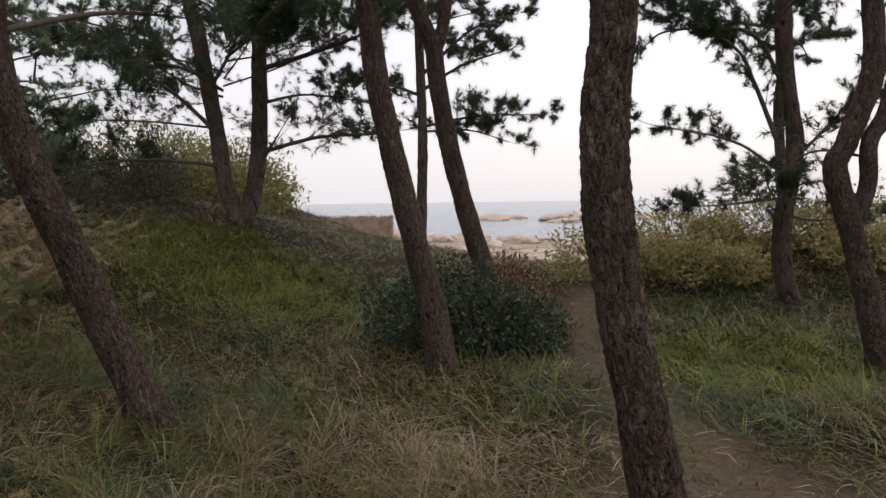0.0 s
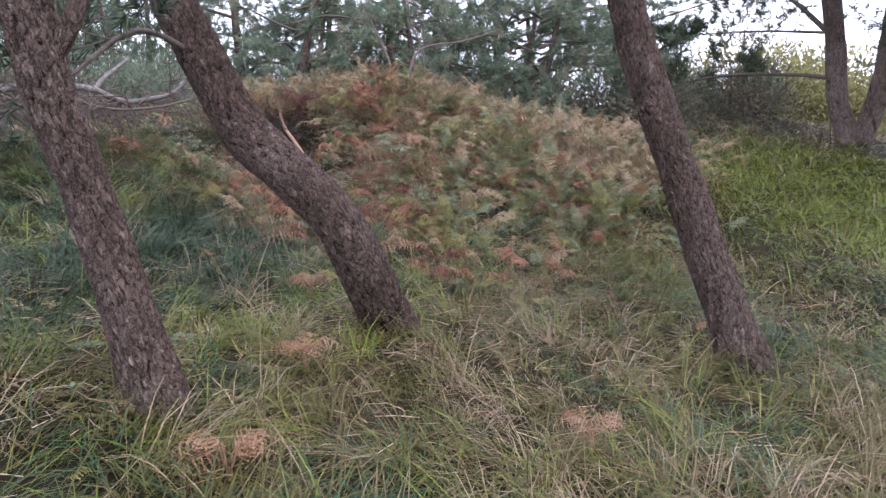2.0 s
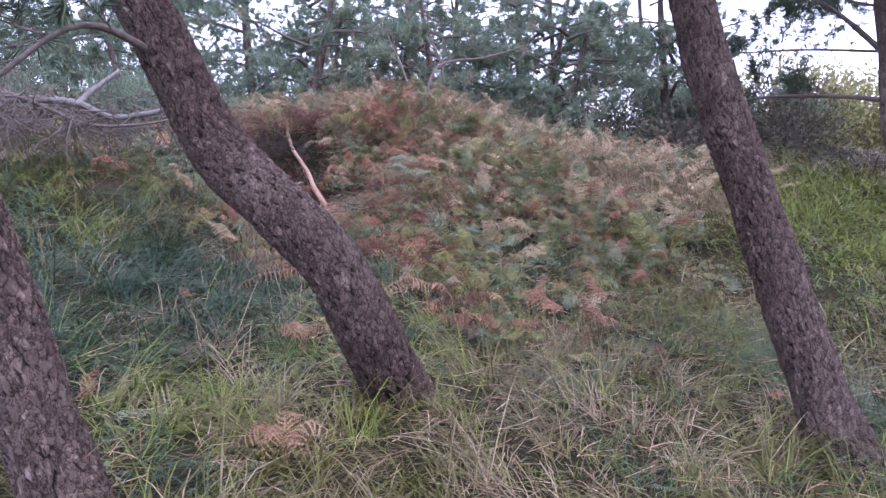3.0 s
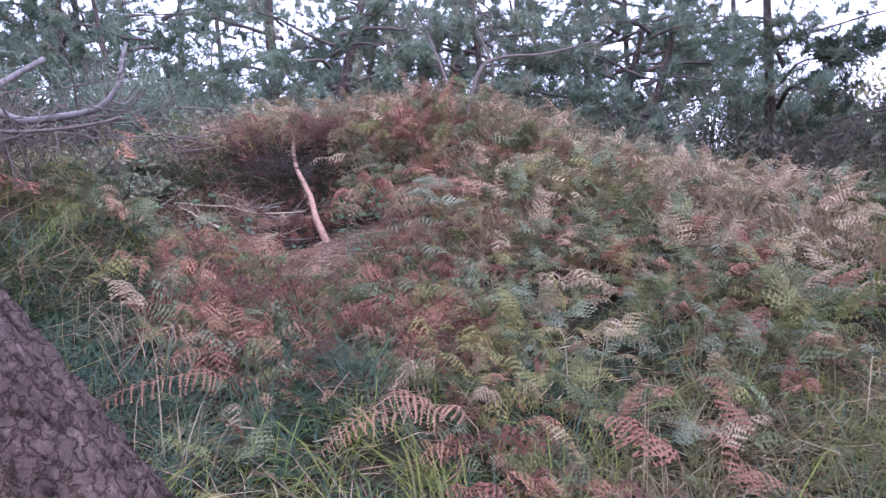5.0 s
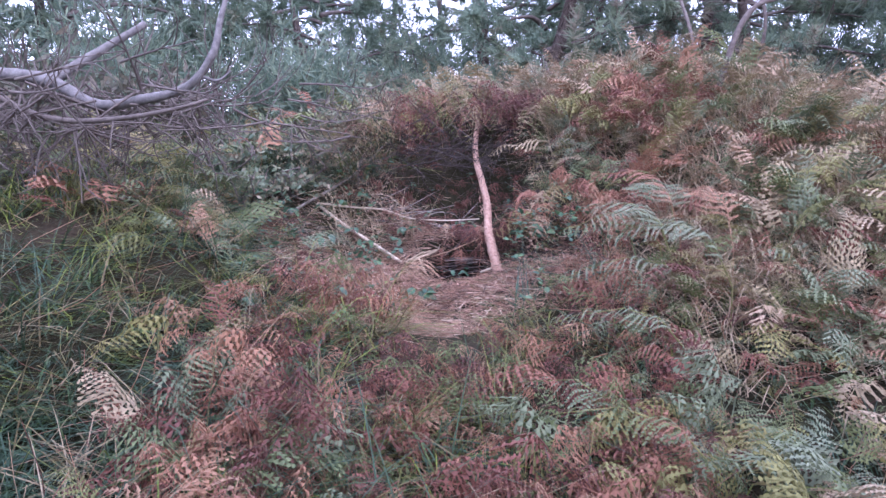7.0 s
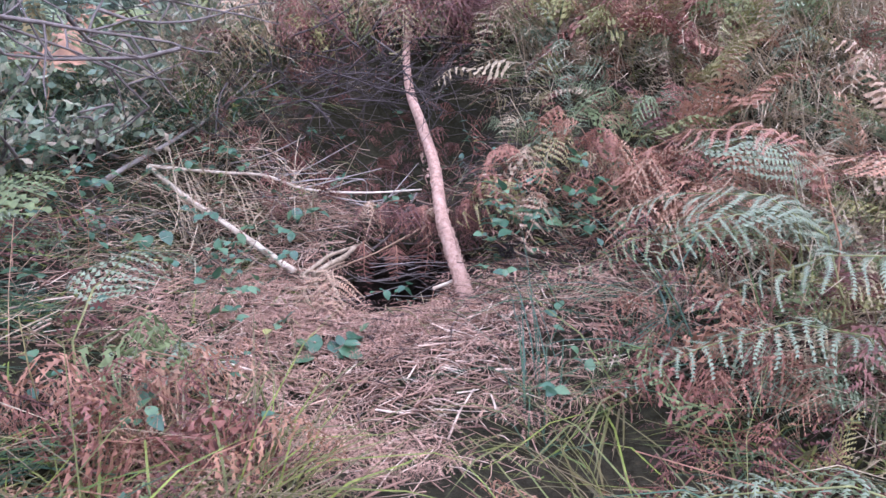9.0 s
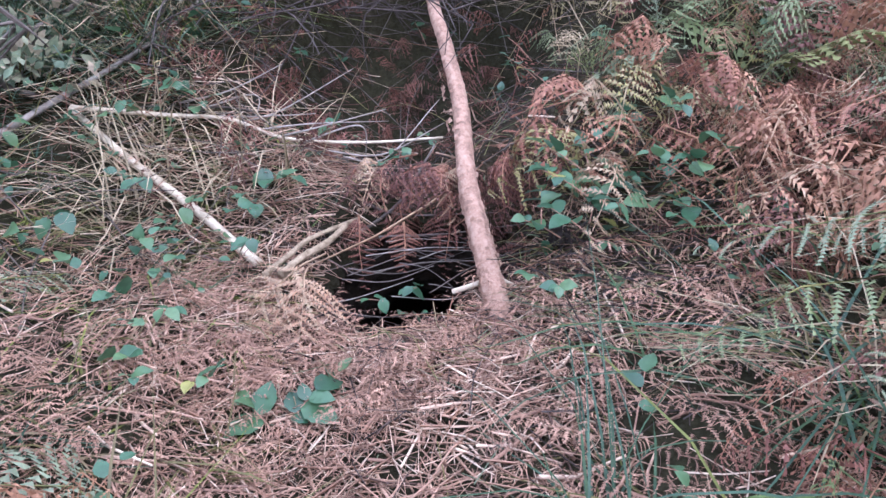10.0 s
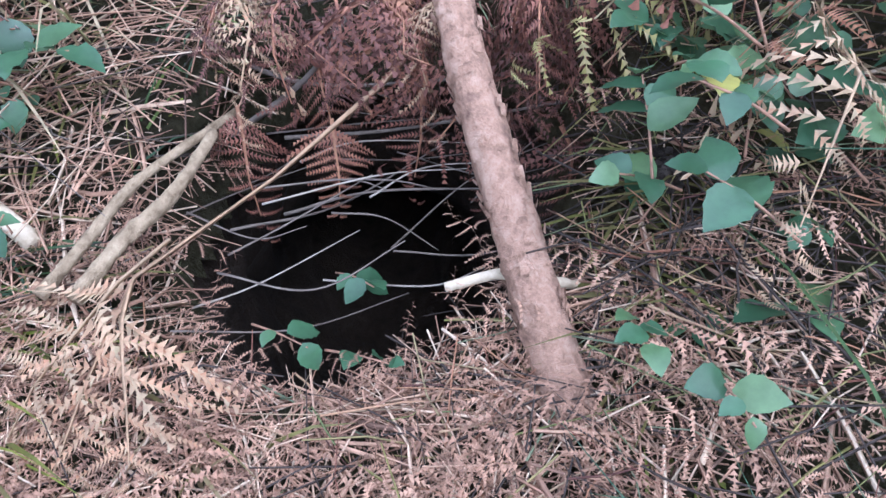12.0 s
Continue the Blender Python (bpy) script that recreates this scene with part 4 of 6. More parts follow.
def plant(heap, protos, x, y, size, az, tip, tint, r, lift=0.0):
    z = height(x, y) - 0.02 + lift
    which = r.integers(0, len(protos), len(x))
    for k, (pv, pf) in enumerate(protos):
        sel = np.nonzero(which == k)[0]
        if not len(sel):
            continue
        ca, sa = np.cos(az[sel]), np.sin(az[sel])
        ct, st = np.cos(tip[sel]), np.sin(tip[sel])
        o, i1 = np.zeros(len(sel)), np.ones(len(sel))
        rz = np.stack([np.stack([ca, -sa, o], -1), np.stack([sa, ca, o], -1), np.stack([o, o, i1], -1)], 1)
        ry = np.stack([np.stack([ct, o, st], -1), np.stack([o, i1, o], -1), np.stack([-st, o, ct], -1)], 1)
        m = rz @ ry * size[sel][:, None, None] * np.stack([i1, r.uniform(0.55, 1.1, len(sel)), r.uniform(0.75, 1.1, len(sel))], -1)[:, None, :]
        v = np.einsum("nij,kj->nki", m, pv) + np.stack([x[sel], y[sel], z[sel]], -1)[:, None, :]
        f = (pf[None] + (np.arange(len(sel)) * len(pv))[:, None, None]).reshape(-1, 3)
        heap.add(v.reshape(-1, 3), f, np.repeat(tint[sel], len(pv)))


RUST = [(-7.9, 5.0, 0.35), (-7.4, 4.85, 0.35), (-6.9, 4.7, 0.3), (-7.1, 5.5, 0.6), (-6.35, 5.15, 0.45), (-7.7, 5.1, 0.4), (-6.5, 4.3, 0.3), (-8.6, 7.0, 0.45), (-8.3, 5.55, 0.55), (-7.7, 5.75, 0.6), (-7.0, 5.6, 0.55), (-8.5, 6.75, 0.6), (-8.0, 6.5, 0.45), (-5.1, 5.0, 0.25), (-9.6, 7.9, 0.4), (-8.7, 5.0, 0.35)]


def rust(x, y):
    k = np.zeros(np.shape(x))
    for a, b, s in RUST:
        k = np.maximum(k, np.exp(-((x - a) ** 2 + (y - b) ** 2) / (2 * s * s)))
    return k


def bracken_tint(x, y, r):
    u = r.random(len(x))
    mix = np.where(u < 0.38, 0.0 + 0.18 * r.random(len(x)), np.where(u < 0.7, 0.18 + 0.2 * r.random(len(x)), np.where(u < 0.86, 0.42 + 0.12 * r.random(len(x)), 0.6 + 0.25 * r.random(len(x)))))
    red = 0.62 + 0.36 * r.random(len(x))
    mix = np.where(r.random(len(x)) < np.exp(-(((x + 6.2) / 0.6) ** 2 + ((y - 5.7) / 0.4) ** 2)), 0.3 + 0.1 * r.random(len(x)), mix)
    return np.where(r.random(len(x)) < 0.9 * rust(x, y), red, mix)


rb = np.random.default_rng(91)
GREEN_MID = frond_set(rb, 14, 14, 5, 0.45, 0.4, 1.9, 1.5, 0.04, 0.26)
DEAD_MID = frond_set(rb, 12, 14, 5, 1.3, 0.6, 2.6, 1.3, 0.04, 0.19)
GREEN_LOW = frond_set(rb, 14, 12, 2, 0.5, 0.4, 2.0, 1.5, 0.075, 0.25)
DEAD_FINE = frond_set(rb, 9, 15, 8, 1.1, 0.5, 2.5, 0.85, 0.02, 0.17)
DEAD_LITE = frond_set(rb, 12, 12, 5, 1.3, 0.5, 2.6, 1.1, 0.035, 0.18)
FLAT = [crumple(frond(arched(rb, 1.0, 1.35, 1.75), 0.08, 0.26, 9, 7, 0.35, rb, 0.003, 1.2, 0.1, 0.02), 0.6, rb) for _ in range(6)]


def bracken(name, label, n, box, accept, protos, size, r, tint=None, lean=0.0, lift=0.0, loose=0.42, material=None):
    x, y = scatter(r, n, *box, accept)
    ok = ~in_hole(x, y, 0.9)
    x, y = x[ok], y[ok]
    h = Heap()
    plant(h, protos, x, y, size * (0.4 + 0.9 * r.random(len(x)) ** 1.5) * ((0.6 + 0.4 * step(0.5, 1.6, from_walk(x, y))) if protos is GREEN_MID else 1.0), r.random(len(x)) * 6.283, lean + loose * r.normal(size=len(x)), bracken_tint(x, y, r) if tint is None else tint(x, y), r, lift)
    tagged(h.part(name, material or BRACKEN), label, "bracken", kind="stuff")


clumps = lambda x, y: 0.12 + 0.88 * step(0.4, 0.62, soft_noise(np.asarray(x) * 1.9 + 40, np.asarray(y) * 1.9 + 20, 5))
bank = lambda x, y: clumps(x, y) * (0.4 + 0.6 * step(-4.6, -5.8, x)) * step(-3.6, -4.6, x) * step(4.3, 5.0, y + 0.25 * np.abs(x + 8)) * (0.4 + 0.6 * step(0.4, 0.9, height(x, y)))
clear = lambda x, y: (1 - apron(x, y)) * (1 - hollow(x, y)) * (from_walk(x, y) > np.where(x < -6.3, 0.8, 0.5)) * (np.hypot(x + 8.46, y - 5.93) > 1.2)
by_burrow = lambda x, y, k: np.where(np.hypot(x + 8.7, y - 6.0) < 1.75, k, 1.0 - k)
bracken("bracken", "mixed green, yellow and tan bracken covering the bank", 1500, (-10.0, -3.6, 4.0, 9.0), lambda x, y: bank(x, y) * clear(x, y) * (1 - 0.9 * rust(x, y)), GREEN_MID, 0.62, rb)
bracken("dead_bracken", "collapsed rust-red dead bracken before the burrow", 900, (-10.2, -4.6, 4.2, 8.8), lambda x, y: np.maximum(clear(x, y), (from_walk(x, y) > 0.45) * (x > -7.9)) * np.maximum(rust(x, y), 0.05 * bank(x, y)) * by_burrow(x, y, 0.0), DEAD_MID, 0.54, rb)
bracken("red_bracken", "brown-red curled bracken beside the burrow", 360, (-9.6, -7.0, 4.6, 7.6), lambda x, y: clear(x, y) * rust(x, y) * by_burrow(x, y, 1.0), DEAD_FINE, 0.52, rb)
# Crest tints lean to pale tan, painting in the stronger light on top
bracken("crest_bracken", "tan and green bracken over the crest of the mound, paled for the light there", 2300, (-12.5, -4.0, 6.6, 12), lambda x, y: (from_walk(x, y) > 1.6) * step(0.7, 1.1, height(x, y)) * step(12.8, 11, y + 0.3 * (x + 6)) * step(-4.5, -6.0, x) * (0.25 + 0.75 * clumps(x, y)) * (np.hypot((x + 10.3) / 0.75, (y - 6.6) / 0.65) > 1), GREEN_LOW, 0.58, rb, lambda x, y: np.where(rb.random(len(x)) < 0.6 * rust(x, y), 0.62 + 0.2 * rb.random(len(x)), np.where(rb.random(len(x)) < 0.28, 0.08 * rb.random(len(x)), 0.44 + 0.14 * rb.random(len(x)))))
bracken("bank_bracken", "sparse bracken among the brush left of the burrow", 420, (-13.5, -8.6, 0.5, 6), lambda x, y: (1 - hollow(x, y)) * step(1.1, 1.5, height(x, y)), GREEN_LOW, 0.6, rb)
bracken("grove_bracken", "scattered small orange and green bracken in the grass", 260, (-6.5, -0.8, 1.0, 8.5), lambda x, y: (from_walk(x, y) > 0.6) * 0.8, GREEN_LOW, 0.3, rb)
bracken("trodden_bracken", "low crushed rust-coloured bracken on the way to the burrow", 1000, (-8.5, -5.6, 4.4, 6.9), lambda x, y: (from_walk(x, y) < 1.0) * step(-5.5, -6.5, x) * (0.3 + 0.7 * clumps(x, y)) * ((x > -7.5) | (from_walk(x, y) > 0.5)) * (np.hypot(x + 8.75, y - 6.1) > 0.95), DEAD_LITE, 0.46, rb, lambda x, y: np.where(rb.random(len(x)) < 0.15, 0.2, 0.6 + 0.4 * rb.random(len(x))))
bracken("fallen_bracken", "flattened dry fronds carpeting the ground", 1150, (-9.9, -7.9, 5.0, 6.9), lambda x, y: np.maximum(np.maximum(np.maximum(apron(x, y), 0.7 * rust(x, y)), 0.5 * (from_walk(x, y) < 0.9)) * step(1.5, 0.9, height(x, y)), 0.3 * np.exp(-(((x + 8.8) / 0.45) ** 2 + ((y - 6.6) / 0.4) ** 2))) * (np.hypot(x + 8.46, y - 5.93) > 0.22), FLAT, 0.22, rb, lambda x, y: 0.22 + 0.4 * rb.random(len(x)), -0.06, 0.055, 0.1, LITTER)


# Tints held at the dark end: the hollow's shade is in the frond colour
bracken("sheltered_bracken", "withered brown bracken hanging in the hollow above the burrow, darkened for its shade", 240, (-11.0, -9.2, 5.2, 7.6), lambda x, y: np.exp(-(((x + 10.15) / 0.55) ** 2 + ((y - 6.35) / 0.75) ** 2) ** 2) * (np.hypot(x + 9.27, y - 6.29) > 0.5), DEAD_LITE, 0.33, rb, lambda x, y: 0.82 + 0.18 * rb.random(len(x)))
for ox, oy, sx, sy, n, lo in ((-9.9, 7.9, 0.35, 0.45, 60, 0.6), (-8.35, 7.2, 0.45, 0.35, 60, 0.74)):
    bracken("rusty_bracken", "bright rust-orange dead bracken on the mound", n, (ox - 1.5, ox + 1.5, oy - 1.5, oy + 1.5), lambda x, y: np.exp(-(((x - ox) / sx) ** 2 + ((y - oy) / sy) ** 2)) * (np.hypot(x + 9.0, y - 6.2) > 0.75), DEAD_FINE, 0.42, rb, lambda x, y: lo + 0.12 * rb.random(len(x)))


# long blue-green blades beside the burrow
n_b = 60
bx, by = rb.uniform(-8.4, -7.6, n_b), rb.uniform(6.45, 7.1, n_b)
broad_blades = Heap()
blades(broad_blades, bx, by, rb.uniform(0.35, 0.75, n_b), 3.6 + 1.0 * rb.normal(size=n_b), np.clip(1.1 + 0.4 * rb.normal(size=n_b), 0.2, 2.0), np.full(n_b, 0.0036), np.clip(0.06 + 0.08 * rb.normal(size=n_b), 0, 0.2), 5)
tagged(broad_blades.part("broad_grass", GRASS), "long blue-green grass blades arching beside the burrow", "grass", kind="stuff")


# ---- litter of stalks ----
def stalks(name, label, n, box, accept, lo, hi, rad, r, lift=0.03, steep=0.25, material=None):
    x, y = scatter(r, n, *box, accept)
    ok = ~in_hole(x, y, 0.85)
    x, y = x[ok], y[ok]
    h = Heap()
    n = len(x)
    z = height(x, y) + lift * r.random(n) + 0.004
    az, el = r.random(n) * 6.283, np.abs(r.normal(size=n)) * steep - 0.03
    ln = r.uniform(lo, hi, n)
    d = np.stack([np.cos(az) * np.cos(el), np.sin(az) * np.cos(el), np.sin(el)], -1)
    a = np.stack([x, y, z], -1) - d * ln[:, None] * 0.5
    b = a + d * ln[:, None]
    a[:, 2] = np.maximum(a[:, 2], height(a[:, 0], a[:, 1]) + 0.003)
    b[:, 2] = np.maximum(b[:, 2], height(b[:, 0], b[:, 1]) + 0.003)
    mid = (a + b) / 2 + r.normal(size=(n, 3)) * ln[:, None] * 0.05
    s = np.cross(d, (0, 0, 1.0))
    s /= np.linalg.norm(s, axis=1)[:, None] + 1e-9
    t = np.cross(s, d)
    w = (rad * (0.5 + r.random(n)))[:, None]
    rings = []
    for p, k in ((a, 1.0), (mid, 0.9), (b, 0.7)):
        rings += [p + s * w * k, p - s * w * 0.6 * k + t * w * k, p - s * w * 0.5 * k - t * w * k]
    v = np.stack(rings, axis=1).reshape(-1, 3)
    f = np.array([[i + j, i + (j + 1) % 3, i + 3 + (j + 1) % 3, i + 3 + j] for i in (0, 3) for j in range(3)])
    f = (f[None] + (np.arange(n) * 9)[:, None, None]).reshape(-1, 4)
    h.add(v, f, np.repeat(np.clip(0.55 + 0.3 * r.normal(size=n), 0, 1), 9))
    tagged(h.part(name, material or LITTER), label, "litter", kind="stuff")


rl = np.random.default_rng(33)
stalks("dry_stalks", "pale broken bracken stalks littering the ground before the burrow", 5500, (-10.4, -7.6, 4.7, 7.0), lambda x, y: np.maximum(np.maximum(apron(x, y), 0.15 * np.exp(-(((x + 8.5) / 0.5) ** 2 + ((y - 6.55) / 0.45) ** 2))), 0.4 * np.exp(-(((x + 9.2) / 0.9) ** 2 + ((y - 5.6) / 0.8) ** 2))), 0.03, 0.17, 0.0013, rl, 0.035)
stalks("thick_stalks", "short thick weathered sticks in the litter", 900, (-10.2, -7.8, 4.8, 6.9), lambda x, y: apron(x, y) * 0.8 + 0.06, 0.05, 0.2, 0.0032, rl, 0.03)
stalks("upright_stalks", "dead upright stems among the bracken", 1500, (-11, -4.8, 3.4, 9.5), lambda x, y: (from_walk(x, y) > 0.6) * (np.hypot(x + 8.9, y - 6.1) > 1.1) * step(0.4, 0.8, height(x, y)), 0.2, 0.55, 0.0013, rl, 0.25, 0.8, BRACKEN)
stalks("grove_litter", "dry grass stalks and pine litter on the woodland floor", 5200, (-6, 3.5, -0.5, 8), lambda x, y: np.where(from_walk(x, y) < 4, 0.8, 0.2), 0.05, 0.26, 0.002, rl, 0.06, 0.3)
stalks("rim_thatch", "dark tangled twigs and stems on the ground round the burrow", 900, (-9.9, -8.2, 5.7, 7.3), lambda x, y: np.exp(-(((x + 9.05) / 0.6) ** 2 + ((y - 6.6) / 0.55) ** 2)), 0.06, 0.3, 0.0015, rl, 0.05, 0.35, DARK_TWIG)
stalks("side_thatch", "dry grass stems matted beside the burrow mouth", 600, (-10.2, -9.2, 5.5, 6.5), lambda x, y: np.exp(-(((x + 9.62) / 0.3) ** 2 + ((y - 6.0) / 0.35) ** 2)), 0.06, 0.28, 0.0014, rl, 0.07, 0.35)
stalks("rusty_thatch", "rust-brown frond stems tangled round the burrow", 800, (-9.9, -8.2, 5.7, 7.3), lambda x, y: np.exp(-(((x + 9.05) / 0.6) ** 2 + ((y - 6.6) / 0.55) ** 2)), 0.05, 0.25, 0.0013, rl, 0.06, 0.35, BRACKEN)
stalks("bank_thatch", "tangle of dry stems over the bank above the burrow", 260, (-11.2, -9.2, 4.4, 7.6), lambda x, y: np.exp(-(((x + 10.1) / 0.7) ** 2 + ((y - 6.0) / 1.2) ** 2)), 0.2, 0.6, 0.0017, rl, 0.1, 0.4, TWIG)


# ---- branches by the burrow ----
def branch(pts, r0, r1, material, name, parent=None, sides=10, wobble=0.0, per=8, seed=1):
    c = spline(pts, per)
    r = np.random.default_rng(seed)
    rad = np.linspace(r0, r1, len(c))
    if wobble:
        rad = rad[:, None] * (1 + wobble * r.normal(size=(len(c), sides)))
    v, f = tube(c, rad, sides)
    return raw_part(name, v, f, material, parent, "", None, True)


stick = new("leaning_stick")
tagged(stick, "bare pine pole with scaly bark leaning over the burrow", "stick")
branch([(-8.76, 6.318, 0.955), (-8.8, 6.328, 0.99), (-9.025, 6.378, 1.106), (-9.278, 6.439, 1.243), (-9.556, 6.538, 1.407), (-9.859, 6.609, 1.57), (-10.133, 6.666, 1.714), (-10.464, 6.782, 1.909), (-10.801, 6.948, 2.121)], 0.036, 0.021, STICK_BARK, "pole", stick, 22, 0.05, 16)
branch([(-8.96, 6.36, 1.03), (-9.0, 6.35, 1.0), (-9.035, 6.29, 0.97)], 0.009, 0.0075, PALE_WOOD, "stub", stick)
branch([(-8.92, 6.375, 1.05), (-8.92, 6.46, 1.0), (-8.92, 6.565, 0.955)], 0.0085, 0.006, PALE_WOOD, "stub", stick)
branch([(-10.42, 6.765, 1.88), (-10.4, 6.68, 1.93), (-10.45, 6.55, 2.02)], 0.009, 0.004, TWIG, "side_twig", stick)
rs = np.random.default_rng(8)
pc = spline([(-8.8, 6.328, 0.99), (-9.278, 6.439, 1.243), (-9.859, 6.609, 1.57), (-10.801, 6.948, 2.121)], 40)
_, ps, pu = frames_along(pc)
for i in rs.integers(0, 75, 170):
    a = rs.random() * 6.283
    nrm = ps[i] * np.cos(a) + pu[i] * np.sin(a)
    tn = pc[min(i + 1, len(pc) - 1)] - pc[i]
    tn /= np.linalg.norm(tn)
    sd = np.cross(nrm, tn)
    o = pc[i] + nrm * 0.036 * (1 - 0.3 * i / len(pc))
    w, l = 0.006 + 0.006 * rs.random(), 0.008 + 0.01 * rs.random()
    raw_part("bark_flake", np.array([o - sd * w, o + sd * w, o + sd * w * 0.6 + tn * l + nrm * 0.005, o - sd * w * 0.6 + tn * l + nrm * 0.005]), [np.array([[0, 1, 2, 3]])], STICK_BARK, stick)

PEEL = [(-10.13, 5.29, 1.36), (-9.91, 5.45, 1.225), (-9.66, 5.635, 1.1), (-9.37, 5.785, 1.0)]
SIDE = [(-10.13, 5.29, 1.36), (-10.03, 5.57, 1.34), (-9.95, 5.8, 1.325), (-9.82, 5.98, 1.27), (-9.71, 6.24, 1.26), (-9.61, 6.5, 1.28)]
DIAG = [(-10.0, 5.05, 1.3), (-10.16, 5.225, 1.37), (-10.25, 5.425, 1.47), (-10.365, 5.675, 1.61), (-10.61, 5.99, 1.855)]


def lay(pts, off):
    """Lift a line of points clear of the ground."""
    return [(x, y, max(z, float(height(x, y)) + off)) for x, y, z in pts]


ang_ = np.linspace(0, 2 * np.pi, 61)
wob = 1.03 + 0.05 * np.sin(5 * ang_) + 0.03 * np.sin(11 * ang_ + 1)
rim_x, rim_y = HOLE[0] + 0.34 * wob * np.cos(ang_), HOLE[1] + 0.42 * wob * np.sin(ang_)
rim_c = np.stack([rim_x, rim_y, height(rim_x, rim_y) - 0.012], -1)
rv, rf = tube(rim_c, 0.03 + 0.008 * np.random.default_rng(3).normal(size=(61, 8)), 8)
tagged(raw_part("burrow_rim", rv, rf, GROUND, None, "", None, True), "crumbling dark earth lip of the burrow mouth", "ground", kind="structure")

peeled = new("peeled_branch")
tagged(peeled, "pale peeled branch lying down the bank with a forked twig", "branch")
branch(lay(PEEL, 0.04), 0.012, 0.016, PALE_WOOD, "main_branch", peeled, 10, 0.06)
branch(lay(SIDE, 0.05), 0.009, 0.004, PALE_WOOD, "side_branch", peeled)
for k in range(9):
    p = np.array(SIDE[2]) + (np.array(SIDE[3]) - np.array(SIDE[2])) * 1.4 * (k / 4.0 - 0.6)
    branch([tuple(p), tuple(p + np.array((0.06, 0.18, 0.05)) + rs.normal(size=3) * 0.04), tuple(p + np.array((0.14, 0.34, 0.06)) + rs.normal(size=3) * 0.1)], 0.0045, 0.0015, DEAD_WOOD, "twig", peeled, 5)

diag = new("fallen_branch")
tagged(diag, "dark bare branch lying across the litter", "branch")
branch(lay(DIAG, 0.045), 0.013, 0.006, DEAD_WOOD, "main_branch", diag)

for pts, r0 in (([(-9.24, 5.78, 1.02), (-9.3, 5.86, 1.04), (-9.37, 5.95, 1.06), (-9.46, 6.13, 1.07)], 0.0095), ([(-9.2, 5.82, 1.03), (-9.26, 5.9, 1.05), (-9.32, 5.99, 1.06), (-9.42, 6.08, 1.07)], 0.0125)):
    ob = branch(pts, r0, r0 * 0.75, OLD_WOOD, "old_log", None, 12, 0.12)
    tagged(ob, "short weathered branch poking out beside the burrow", "branch", "old branches at the burrow")
for pts, r0 in (([(-9.35, 6.15, 0.92), (-9.3, 6.3, 0.95), (-9.15, 6.5, 0.99)], 0.006), ([(-9.45, 6.2, 1.0), (-9.35, 6.4, 1.02), (-9.2, 6.75, 1.08)], 0.007), ([(-9.55, 6.1, 0.95), (-9.48, 6.28, 1.1), (-9.45, 6.4, 1.3)], 0.012),
               ([(-9.6, 6.15, 1.1), (-9.5, 6.3, 1.05), (-9.35, 6.6, 1.07)], 0.009), ([(-9.3, 6.05, 0.97), (-9.35, 6.25, 0.9), (-9.4, 6.5, 0.92)], 0.005), ([(-8.95, 6.62, 0.98), (-9.0, 6.75, 1.06), (-9.05, 6.95, 1.16)], 0.012)):
    ob = branch(pts, r0 * 0.55, r0 * 0.3, TWIG, "root", None, 7, 0.08)
    tagged(ob, "thin dead root crossing the mouth of the burrow", "root", "roots in the burrow mouth")


for k in range(24):
    p = np.array((rs.uniform(-9.55, -9.1), rs.uniform(6.0, 6.65), rs.uniform(0.86, 1.02)))
    a = rs.uniform(0.6, 1.9)
    d = np.array((math.cos(a) * 0.5, math.sin(a), 0.15 * rs.normal())) * rs.uniform(0.12, 0.22)
    ob = branch([tuple(p - d), tuple(p + 0.02 * rs.normal(size=3)), tuple(p + d)], 0.002, 0.001, TWIG if k % 4 else DEAD_WOOD, "twig", None, 5)
    tagged(ob, "thin dry twig crossing the mouth of the burrow", "twig", "twigs in the burrow mouth")


# ---- dead fronds round the burrow ----
def single_frond(pts, start, width, pairs, pins, droop, tint, label, seed, parent=None, thick=0.0045):
    r = np.random.default_rng(seed)
    v, f = frond(spline(pts, 8), start, width, pairs, int(pins * 1.4), droop, r, thick, 1.0, 0.085, 0.012)
    c = spline(pts, 8)
    ph = r.random(3) * 6
    k = (0.004 + 0.016 * min(1.0, droop)) * (1 if width > 0.09 else 0.5)
    v = v + k * np.stack([np.sin(31 * v[:, 1] + 23 * v[:, 2] + ph[0]), np.sin(29 * v[:, 0] + 27 * v[:, 2] + ph[1]), np.sin(33 * v[:, 0] + 25 * v[:, 1] + ph[2])], -1)
    m = len(v) - 3 * len(c[:: max(1, len(c) // 5)])
    own = float(np.clip(tint + 0.06 * r.normal(), 0, 1))
    leafy = f[f.max(axis=1) < m]
    stem = f[f.min(axis=1) >= m] - m
    ob = new("bracken_frond")
    raw_part("frond_blade", v[:m], leafy, BRACKEN, ob, "", {"tint": np.clip(own + 0.03 * np.repeat(r.normal(size=m // 3), 3), 0, 1)})["kind"] = "stuff"
    raw_part("stalk", v[m:], stem, BRACKEN, ob, "", {"tint": np.full(len(v) - m, 0.5 * own + 0.28)})
    return tagged(ob, label, "bracken frond", "fronds round the burrow")


